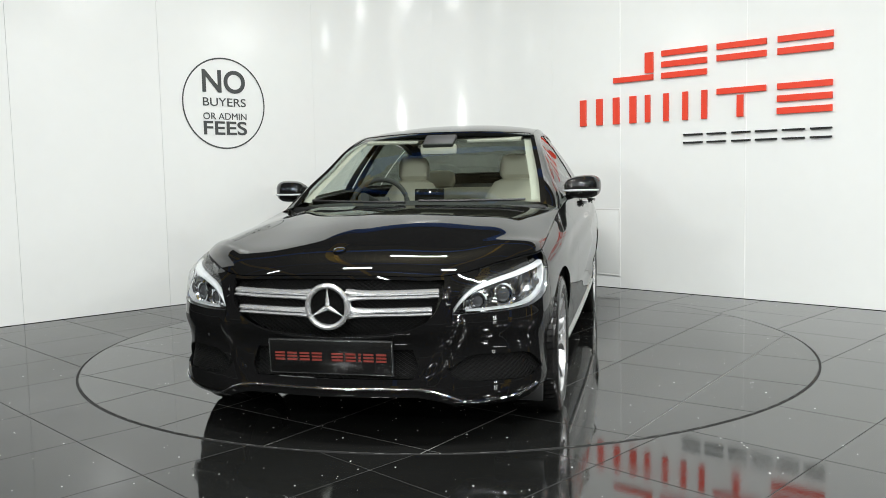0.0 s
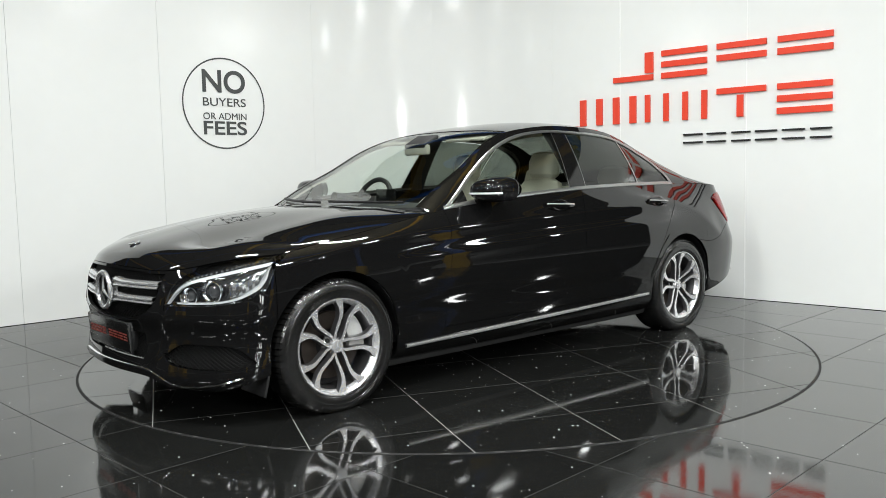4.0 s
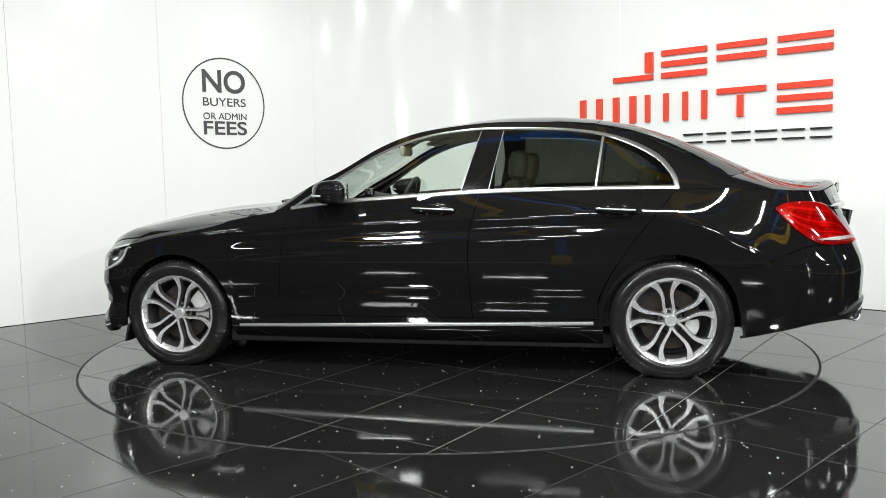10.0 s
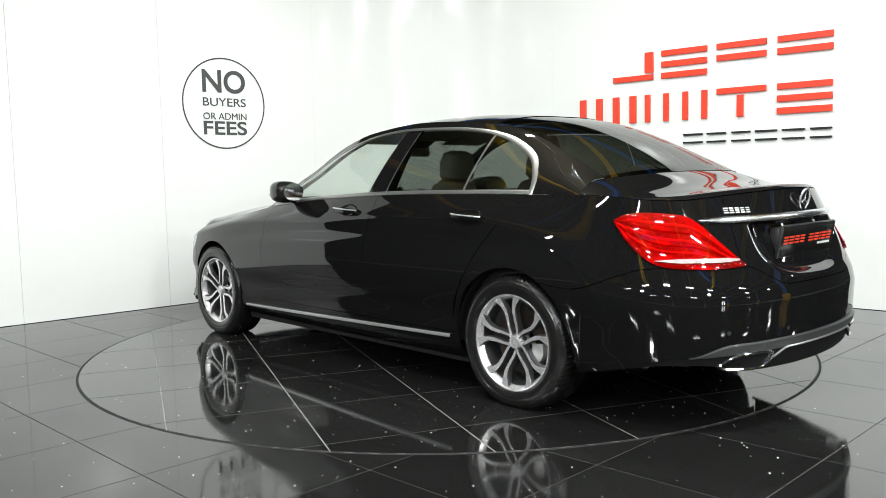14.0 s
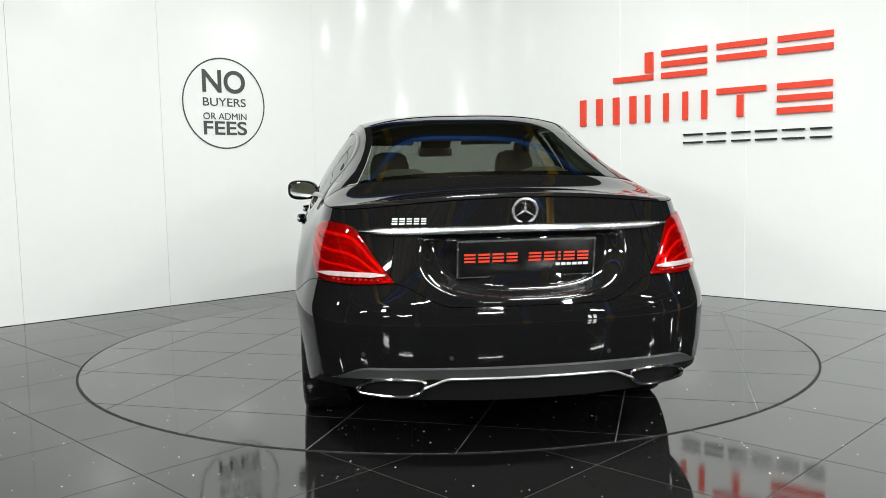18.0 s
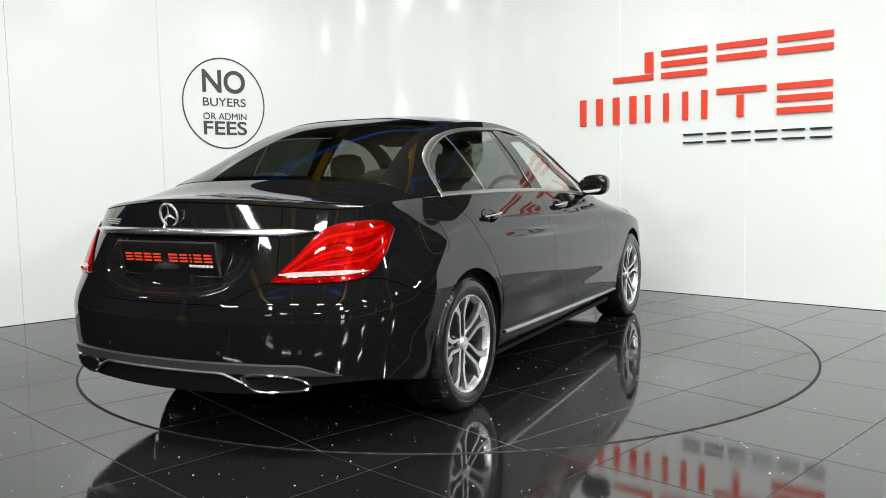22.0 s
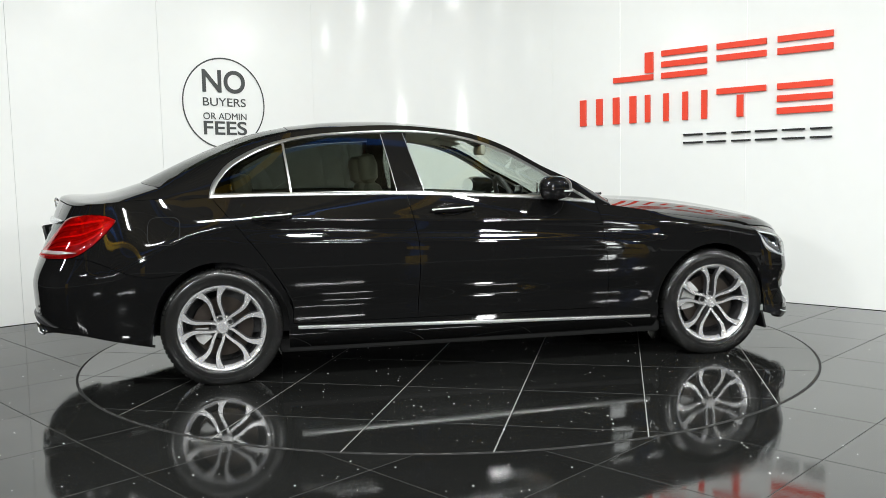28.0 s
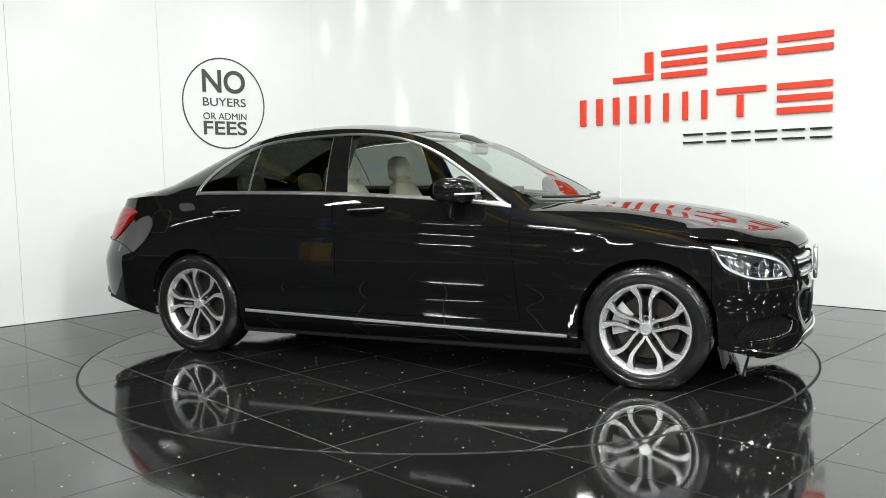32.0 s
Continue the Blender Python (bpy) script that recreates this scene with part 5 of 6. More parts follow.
# bright plain ring emblem with three spokes
def ring_emblem(name, centre, R, r, facing, parent, spokes=True, back=True, tilt=0.0):
    e = empty(name, "", "")
    e.parent = parent
    tagged(e, "round chrome emblem of a ring and three spokes")
    e.matrix_local = Matrix.Translation(centre) @ Matrix.Rotation(radians(tilt), 4, "Y")
    bm = bmesh.new()
    tube(bm, [(0, R * math.cos(a), R * math.sin(a)) for a in np.linspace(0, 2 * math.pi, 41)[:-1]], r, 8, True)
    part("ring", bm, SILVER, e)
    bm = bmesh.new()
    for k in range(3):
        a = math.pi / 2 + k * 2.0944
        d, n = Vector((0, math.cos(a), math.sin(a))), Vector((0, -math.sin(a), math.cos(a)))
        hub = Vector((facing * r * 0.9, 0, 0))
        tip = d * (R - r * 0.3)
        L, Rr = (d.lerp(n, 0.5)).normalized() * R * 0.17, (d.lerp(-n, 0.5)).normalized() * R * 0.17
        vs = [bm.verts.new(q) for q in (hub, L, tip, Rr)]
        bm.faces.new((vs[0], vs[1], vs[2]))
        bm.faces.new((vs[0], vs[2], vs[3]))
    part("spokes", bm, SILVER, e, shade=False)
    if back:
        bm = bmesh.new()
        lathe(bm, [(-facing * 0.006, R), (-facing * 0.007, 0.0005)], 40, "X")
        part("disc", bm, GLOSSB, e, shade=False)
    return e


ring_emblem("front_emblem", (2.190, 0, 0.584), 0.084, 0.0115, 1, car)
bm = bmesh.new()
lathe(bm, [(0.0, 0.0275), (0.004, 0.027), (0.0045, 0.022), (0.003, 0.021), (0.003, 0.012), (0.0045, 0.011), (0.0045, 0.0005)], 32, "Z")
ob = part("bonnet_emblem", bm, CHROME, car, "small round chrome bonnet badge")
ob.location, ob.rotation_euler = (2.03, 0, 0.7975), (0, radians(14), 0)

# lower openings: dark backs and mesh
bm = bmesh.new()
sheet(bm, cols(list(np.linspace(0, uc, 10)), lambda u: 0.28, lambda u: 0.415, 4, -0.05))
mirrored(bm)
low = part("lower_grille", bm, GAPM, car, "black lower grille opening")
lattice("mesh", lambda u: 0.290, lambda u: 0.405, 0.0, uc, -0.022, 0.0155, low, 0.62, 0.0018)
intakes = both("air_intake", cols(list(np.linspace(ui0, ui1, 16)), lambda u: curve1(I_LO, u) - 0.012, lambda u: curve1(I_HI, u) + 0.012, 4, -0.055), GAPM, car, "black honeycomb outer air intake", hemmed=False)
for intake, sd in zip(intakes, (1, -1)):
    lattice("mesh", lambda u: curve1(I_LO, u), lambda u: curve1(I_HI, u), ui0, ui1, -0.018, 0.0165, intake, 0.62, 0.0022, sd)


# number plates: plain bars stand for the lettering
def number_plate(x, z, facing, lean, rear):
    e = empty("number_plate", "", "")
    e.parent = car
    tagged(e, "black dealer plate with red bars")
    e.matrix_local = pose(x, 0, z, 0, lean, 0)
    s = facing
    bm = bmesh.new()
    box(bm, min(0, -s * 0.012), max(0, -s * 0.012), -0.264, 0.264, -0.0725, 0.0725, 0.004)
    part("backing", bm, BLACKP, e)
    bm = bmesh.new()
    box(bm, min(0.0005 * s, 0.003 * s), max(0.0005 * s, 0.003 * s), -0.258, 0.258, -0.0665, 0.0665, 0.001)
    part("face", bm, PLATE, e)
    bm = bmesh.new()
    for y0, y1, z0, z1 in ((-0.2635, 0.2635, 0.0668, 0.070), (-0.2635, 0.2635, -0.070, -0.0668), (-0.2635, -0.2605, -0.0667, 0.0667), (0.2605, 0.2635, -0.0667, 0.0667)):
        box(bm, min(0, s * 0.0035), max(0, s * 0.0035), y0, y1, z0, z1)
    part("edging", bm, SATIN, e)
    ws = [0.046] * 4 + [None] + [0.053, 0.046, 0.012, 0.046, 0.046]
    total, y = 0.0, 0.0
    gaps = 0.012
    total = sum((w if w else 0.022) + gaps for w in ws) - gaps
    k = 0.475 / total
    y = -0.2375
    zc = 0.002 if not rear else 0.006
    for w in ws:
        if w is None:
            y += (0.022 + gaps) * k
            continue
        for z0, z1 in ((-0.017, -0.0095), (-0.0035, 0.0035), (0.0095, 0.017)):
            bm = bmesh.new()
            box(bm, min(0.003 * s, 0.0042 * s), max(0.003 * s, 0.0042 * s), y * s, (y + w * k) * s, zc + z0, zc + z1)
            part("bar", bm, REDW if rear else REDP, e, shade=False)
        y += (w + gaps) * k
    if rear:
        for q in range(6):
            bm = bmesh.new()
            a = 0.112 + q * 0.0215
            box(bm, min(0.003 * s, 0.0042 * s), max(0.003 * s, 0.0042 * s), a * s, (a + 0.017) * s, -0.031, -0.021)
            part("bar", bm, WHITEP, e, shade=False)
    return e


PLATE = mat("plate_film", (0.006, 0.006, 0.006), 0.22, var=0.3, scale=12)
REDP = mat("faded_red_vinyl", (0.19, 0.024, 0.016), 0.45)
number_plate(2.176, 0.376, 1, 4, False)
bm = bmesh.new()
box(bm, 2.12, 2.163, -0.235, 0.235, 0.312, 0.446, 0.006)
part("plate_holder", bm, BLACKP, car)


# headlamps
def lamp_curve(keys, n=30):
    return [(curve1([(k, q[0]) for k, q in enumerate(keys)], t), curve1([(k, q[1]) for k, q in enumerate(keys)], t)) for t in np.linspace(0, len(keys) - 1, n)]


LAMPIN = mat("lamp_bowl", (0.16, 0.163, 0.168), 0.12, metal=0.8)
FACET = mat("crystal_facets", (0.30, 0.305, 0.31), 0.16, metal=0.8)
LAMPCH = mat("lamp_reflector", (0.80, 0.81, 0.83), 0.12, metal=1.0)
LIGHTG = mat("light_guide", (0.58, 0.595, 0.61), 0.18, coat=1.0)
BULB = mat("projector_lens", (0.05, 0.052, 0.055), 0.03, metal=0.0, coat=1.0)
hl_us = list(np.linspace(uh, (U_HL + 0.002), 40))
for s in (1, -1):
    head = empty("headlamp", "", "")
    head.parent = car
    tagged(head, "clear headlamp with chrome light bar and two projectors")

    def side_part(name, rows, material, label="", s=s, head=head, angle=50):
        bm = bmesh.new()
        sheet(bm, [[Vector((q.x, q.y * s, q.z)) for q in row] for row in rows], flip=s < 0)
        outwards(bm)
        return part(name, bm, material, head, label, angle=angle)

    side_part("cover", cols(hl_us, hl_lo, lambda u: max(hl_hi(u), hl_lo(u) + 0.001), 10, -0.001), LENSC, "clear plastic lamp cover")
    # bowl: walls going in and a stepped back
    back = cols(hl_us, lambda u: hl_lo(u) + 0.004, lambda u: max(hl_hi(u) - 0.004, hl_lo(u) + 0.005), 8, -0.085)
    side_part("bowl", back, LAMPIN)
    edge = [skin(u, hl_lo(u), -0.003) for u in hl_us]
    deep = [skin(u, hl_lo(u) + 0.004, -0.085) for u in hl_us]
    side_part("bowl_floor", [edge, deep], LAMPCH)
    edge = [skin(u, max(hl_hi(u), hl_lo(u) + 0.001), -0.003) for u in hl_us]
    deep = [skin(u, max(hl_hi(u) - 0.004, hl_lo(u) + 0.005), -0.085) for u in hl_us]
    side_part("bowl_roof", [deep, edge], LAMPIN)
    # light bar sweeping up from the inner corner and along the brow
    path = lamp_curve([(u_front(0.500), 0.556), (u_front(0.535), 0.600), (u_front(0.585), 0.640), (u_front(0.66), 0.667), (u_front(0.75), 0.690), (u_front(0.80), 0.704), (U_HL - 0.035, 0.722)])
    wd = np.interp(np.linspace(0, 1, 30), [0, 0.2, 0.7, 1], [0.005, 0.0080, 0.0080, 0.007])
    side_part("light_bar", [[skin(u, z + d * w, o) for (u, z), w in zip(path, wd)] for d, o in ((-1, -0.030), (-1, -0.012), (0, -0.008), (1, -0.012), (1, -0.030))], LIGHTG, "pale light guide bar")
    # faceted indicator strip above it
    bm = bmesh.new()
    for k in range(22):
        t = 5.5 + k * 1.02
        u = float(np.interp(t, range(30), [q[0] for q in path]))
        z = float(np.interp(t, range(30), [q[1] for q in path])) + 0.0115
        top_z = hl_hi(u) - 0.005
        if top_z - z < 0.002:
            continue
        hgt = min(0.013, top_z - z + 0.002)
        c = skin(u, z + hgt / 2 - 0.002, -0.024)
        n = (skin(u, z, 0.0) - skin(u, z, -0.02)).normalized()
        m = Matrix.Translation((c.x, c.y * s, c.z)) @ Vector((n.x, n.y * s, n.z)).to_track_quat("X", "Z").to_matrix().to_4x4()
        r = bmesh.ops.create_cone(bm, cap_ends=False, segments=4, radius1=0.0088, radius2=0.001, depth=0.012, matrix=m @ Matrix.Diagonal((1, 1, hgt / 0.0125, 1)) @ Matrix.Rotation(math.pi / 2, 4, "Y") @ Matrix.Rotation(math.pi / 4, 4, "Z"))
    part("indicator_strip", bm, FACET, head, shade=False)
    # the light bar hooks round the outer end and back along the lower edge
    path = lamp_curve([(u_front(0.545), 0.557), (u_front(0.60), 0.557), (u_front(0.68), 0.560), (u_front(0.75), 0.567), (u_front(0.80), 0.584), (U_HL - 0.075, 0.624), (U_HL - 0.035, 0.668), (U_HL - 0.022, 0.704)])
    wd = np.interp(np.linspace(0, 1, 30), [0, 0.5, 0.75, 1], [0.0035, 0.0045, 0.009, 0.010])
    side_part("lower_rim", [[skin(u, z + d * w, o) for (u, z), w in zip(path, wd)] for d, o in ((-1, -0.04), (-1, -0.014), (1, -0.012), (1.2, -0.04))], LIGHTG, "pale light guide rim")
    # bright pocket at the outer end
    us = list(np.linspace(u_front(0.770), U_HL - 0.07, 10))
    side_part("side_reflector", [[skin(u, hl_lo(u) + 0.024 + (0.055 + 0.006 * math.sin(k)) * v, -0.032 + 0.010 * math.sin(math.pi * v) * (k % 2)) for k, u in enumerate(us)] for v in (0, 0.25, 0.5, 0.75, 1.0)], FACET, "faceted bright side reflector", angle=10)
    for y, z, R, o in ((0.598, 0.588, 0.027, -0.045), (0.700, 0.608, 0.034, -0.045)):
        c = skin(u_front(y), z, o)
        m = Matrix.Translation((c.x, c.y * s, c.z)) @ Matrix.Rotation(s * radians(28), 4, "Z")
        bm = bmesh.new()
        lathe(bm, [(-0.03, R * 0.9), (0.0, R), (0.010, R * 1.08), (0.013, R * 1.16), (0.020, R * 1.42), (0.016, R * 1.46)], 28, "X")
        bmesh.ops.transform(bm, matrix=m, verts=bm.verts[:])
        part("projector_ring", bm, LAMPCH, head)
        bm = bmesh.new()
        lathe(bm, [(0.0, R * 0.92)] + [(0.018 * math.sin(a), R * 0.92 * math.cos(a)) for a in np.linspace(0.2, 1.54, 7)], 28, "X")
        bmesh.ops.transform(bm, matrix=m, verts=bm.verts[:])
        part("projector", bm, BULB, head, "clear projector lens")
    # stepped reflector between them
    bm = bmesh.new()
    for k in range(4):
        c = skin(u_front(0.55 + 0.012 * k), 0.574 + 0.004 * k, -0.045)
        box(bm, -0.012, 0.012, -0.006, 0.006, -0.018, 0.018, 0.002, m=Matrix.Translation((c.x, c.y * s, c.z)))
    part("reflector", bm, LAMPCH, head)



# ---- tail ----
TL_LO = [(u_x(-1.97), 0.886), (u_x(-2.03), 0.822), (u_x(-2.10), 0.762), (u_x(-2.19), 0.712), (u_rear(0.70), 0.698), (u_rear(0.60), 0.699), (u_rear(0.515), 0.704)]
TL_HI = [(u_x(-1.97), 0.899), (u_x(-2.03), 0.919), (u_x(-2.12), 0.927), (u_x(-2.21), 0.925), (u_rear(0.71), 0.909), (u_rear(0.66), 0.871), (u_rear(0.60), 0.800), (u_rear(0.515), 0.712)]
tl_us = list(np.linspace(u_x(-1.97), u_rear(0.515), 44))
WHITEL = mat("clear_red_lens", (0.42, 0.33, 0.32), 0.10, coat=1.0, var=0.25, scale=60)
REDG = glass("red_cover", (0.84, 0.042, 0.036), 1.55)
REFL = mat("lamp_backing", (0.36, 0.35, 0.35), 0.3, metal=0.5, var=0.45, scale=45)
GUIDE = mat("pale_guide", (0.66, 0.64, 0.64), 0.25)
for s in (1, -1):
    tail = empty("tail_lamp", "", "")
    tail.parent = car
    tagged(tail, "red tail lamp with a pale lower band")

    def tl_part(name, rows, material, label="", s=s, tail=tail):
        bm = bmesh.new()
        sheet(bm, [[Vector((q.x, q.y * s, q.z)) for q in row] for row in rows], flip=s < 0)
        outwards(bm)
        return part(name, bm, material, tail, label, angle=50)

    def zz(u, v):
        return curve1(TL_LO, u) + (curve1(TL_HI, u) - curve1(TL_LO, u)) * v
    rim = [[skin(u, zz(u, v), o) for u in tl_us] for v, o in ((-0.01, -0.004), (0.0, 0.006))] + [[skin(u, zz(u, v), 0.008 + 0.005 * math.sin(math.pi * v)) for u in tl_us] for v in np.linspace(0.06, 0.94, 10)] + [[skin(u, zz(u, v), o) for u in tl_us] for v, o in ((1.0, 0.006), (1.01, -0.004))]
    tl_part("lens", rim, REDG, "glossy red lens")
    # bright stepped reflector behind the lens
    back = []
    for k, v in enumerate(np.linspace(0.0, 1.0, 15)):
        back.append([skin(u, zz(u, v), 0.002 + (0.003 if k % 4 in (1, 2) else 0.0)) for u in tl_us])
    tl_part("reflector", back, REFL, "bright stepped reflector")
    # light guides: two sweeping bars that follow the lamp's upper outline
    for v0, w, deep in ((0.80, 0.0065, 0.0065), (0.52, 0.0055, 0.0065), (0.30, 0.004, 0.0065)):
        us = [u for u in tl_us[5:-3]]
        tl_part("light_guide", [[skin(u, zz(u, v0) + d * w, o) for u in us] for d, o in ((-1, 0.003), (-0.8, deep), (0.8, deep), (1, 0.003))], GUIDE, "pale curved light guide")
    # dark shelf between them
    for v0, w in ((0.66, 0.004), (0.41, 0.003)):
        us = [u for u in tl_us[7:-5]]
        tl_part("rib", [[skin(u, zz(u, v0) + d * w, o) for u in us] for d, o in ((-1, 0.003), (-1, 0.0062), (1, 0.0062), (1, 0.003))], REDD, "darker red rib")
    # pale band with small teeth along the foot
    band = [u for u in np.linspace(u_x(-2.175), u_rear(0.545), 30)]

    def wb(u):
        return 0.0095 * ease(u_x(-2.15), u_rear(0.745), u) * (1 - 0.6 * ease(u_rear(0.60), u_rear(0.545), u))
    tl_part("pale_band", [[skin(u, 0.733 + d * wb(u), o) for u in band] for d, o in ((-1, 0.006), (-0.9, 0.0150), (0.0, 0.0155), (0.9, 0.0150), (1, 0.006))], WHITEL, "pale lower band")
    bm = bmesh.new()
    for k in range(9):
        c = skin(u_rear(0.575 + 0.0205 * k), 0.7145, 0.011)
        bmesh.ops.create_icosphere(bm, subdivisions=1, radius=0.0062, matrix=Matrix.Translation((c.x, c.y * s, c.z)) @ Matrix.Diagonal((0.7, 1.2, 0.8, 1)))
    part("teeth", bm, REDL, tail, shade=False)

# bright bar across the boot, badge, lettering bars
us = list(np.linspace(u_rear(0.672), U_END, 44))
whole("boot_strip", [[skin(u, 0.893 + 0.006 * ease(u_rear(0.57), U_END, u) + d * (0.25 + 0.75 * ease(u_rear(0.675), u_rear(0.55), u)), o) for u in us] for d, o in ((-0.017, -0.004), (-0.015, 0.008), (-0.008, 0.013), (0.003, 0.0145), (0.010, 0.009), (0.013, -0.004))], SATIN, label="bright chrome bar over the number plate", hemmed=False)
c = skin(U_END, 0.962)
ring_emblem("rear_emblem", (c.x - 0.017, 0, 0.962), 0.046, 0.0055, -1, car, back=False, tilt=-12)
model = empty("model_badge", "", "")
model.parent = car
tagged(model, "small chrome bars of a model badge")
for k in range(5):
    bm = bmesh.new()
    y0 = 0.455 - k * 0.030 + 0.09
    for z0, z1 in ((0.917, 0.922), (0.926, 0.931), (0.935, 0.940)):
        rows = [[skin(u_rear(y0 - t * 0.022), z, o) for t in (0, 0.5, 1)] for z, o in ((z0, 0.0), (z0, 0.004), (z1, 0.004), (z1, 0.0))]
        sheet(bm, rows)
    part("bar", bm, SILLM, model, shade=False)
number_plate(-2.428, 0.785, -1, -11, True)
bm = bmesh.new()
box(bm, -2.415, -2.37, -0.24, 0.24, 0.725, 0.845, 0.006)
part("plate_holder", bm, BLACKP, car)

# tail pipe finishers and the bright line between them
for s in (1, -1):
    pipe = empty("tail_pipe", "", "")
    pipe.parent = car
    tagged(pipe, "trapezoid chrome tail pipe finisher")
    loop = []
    for y, z in ((0.395, 0.335), (0.43, 0.346), (0.52, 0.349), (0.60, 0.338), (0.640, 0.316), (0.648, 0.300), (0.625, 0.288), (0.52, 0.281), (0.45, 0.284), (0.41, 0.305)):
        u = u_rear(y)
        loop.append(skin(u, z, 0.010))
    smooth_loop = []
    n = len(loop)
    for i in range(n):
        for t in (0, 0.33, 0.66):
            p0, p1, p2, p3 = (np.array(loop[(i + k) % n]) for k in (-1, 0, 1, 2))
            smooth_loop.append(0.5 * (2 * p1 + (p2 - p0) * t + (2 * p0 - 5 * p1 + 4 * p2 - p3) * t ** 2 + (3 * p1 - p0 - 3 * p2 + p3) * t ** 3))
    pts = [Vector((q[0], q[1] * s, q[2])) for q in smooth_loop]
    bm = bmesh.new()
    tube(bm, pts, 0.0065, 8, True)
    part("rim", bm, CHROME, pipe)
    bm = bmesh.new()
    mid = sum(pts, Vector()) / len(pts)
    ring0 = [bm.verts.new(q) for q in pts]
    ring1 = [bm.verts.new(mid + (q - mid) * 0.86 + Vector((0.10, 0, 0))) for q in pts]
    for k in range(len(pts)):
        bm.faces.new((ring0[k], ring0[(k + 1) % len(pts)], ring1[(k + 1) % len(pts)], ring1[k]))
    part("duct", bm, SATIN, pipe)
    bm = bmesh.new()
    bm.faces.new([bm.verts.new(mid + (q - mid) * 0.88 + Vector((0.085, 0, 0))) for q in pts])
    part("baffle", bm, GAPM, pipe, shade=False)
line = []
for y in np.linspace(-0.40, 0.40, 41):
    z = 0.352 - 0.050 * ease(0.30, 0.42, abs(y)) * 0.75
    q = skin(u_rear(abs(y)), z, 0.014)
    line.append((q.x, y, z))
bm = bmesh.new()
tube(bm, line, 0.005, 6)
part("apron_strip", bm, BRIGHT, car, "bright chrome line between the tail pipes")


# ---- sides ----
def handle(x0, x1, z, s):
    h = empty("door_handle", "", "")
    h.parent = car
    tagged(h, "black door handle with chrome inlay")
    bm = bmesh.new()
    n = 14
    rows = []
    for k in range(9):
        a = 2 * math.pi * k / 8
        row = []
        for i in range(n + 1):
            t = i / n
            x = x0 + (x1 - x0) * t
            b = skin(u_x(x), z - 0.012 * t)
            lift = 0.006 + 0.026 * math.sin(math.pi * min(1, max(0, t))) ** 0.5
            w = 0.011 + 0.006 * math.sin(math.pi * t)
            row.append(Vector((x, (b.y + lift + 0.007 * math.cos(a)) * s, b.z + w * math.sin(a))))
        rows.append(row)
    sheet(bm, rows, flip=s < 0)
    part("grip", bm, PAINT, h)
    bm = bmesh.new()
    rows = []
    for d, o in ((-0.0045, 0.0055), (0.0, 0.0085), (0.0045, 0.0055)):
        row = []
        for i in range(n + 1):
            t = 0.02 + 0.96 * i / n
            x = x0 + (x1 - x0) * t
            b = skin(u_x(x), z - 0.012 * t)
            lift = 0.006 + 0.026 * math.sin(math.pi * t) ** 0.5
            row.append(Vector((x, (b.y + lift + o) * s, b.z + 0.006 + d)))
        rows.append(row)
    sheet(bm, rows, flip=s < 0)
    part("inlay", bm, SILLM, h, "chrome inlay")
    bm = bmesh.new()
    rows = []
    for r, lift in ((1.0, 0.0004), (0.96, 0.0034), (0.90, 0.0042), (0.84, 0.0028), (0.74, 0.0014), (0.4, 0.0012), (0.02, 0.0012)):
        rows.append([(lambda q: Vector((q.x, q.y * s, q.z)))(skin(u_x((x0 + x1) / 2 - 0.01 + 0.085 * r * math.cos(a)), z - 0.006 + 0.034 * r * math.sin(a), lift)) for a in np.linspace(0, 2 * math.pi, 29)])
    sheet(bm, rows, flip=s > 0)
    part("cup", bm, PAINT, h)


for s in (1, -1):
    handle(-0.03, -0.275, 0.916, s)
    handle(-1.03, -1.245, 0.902, s)


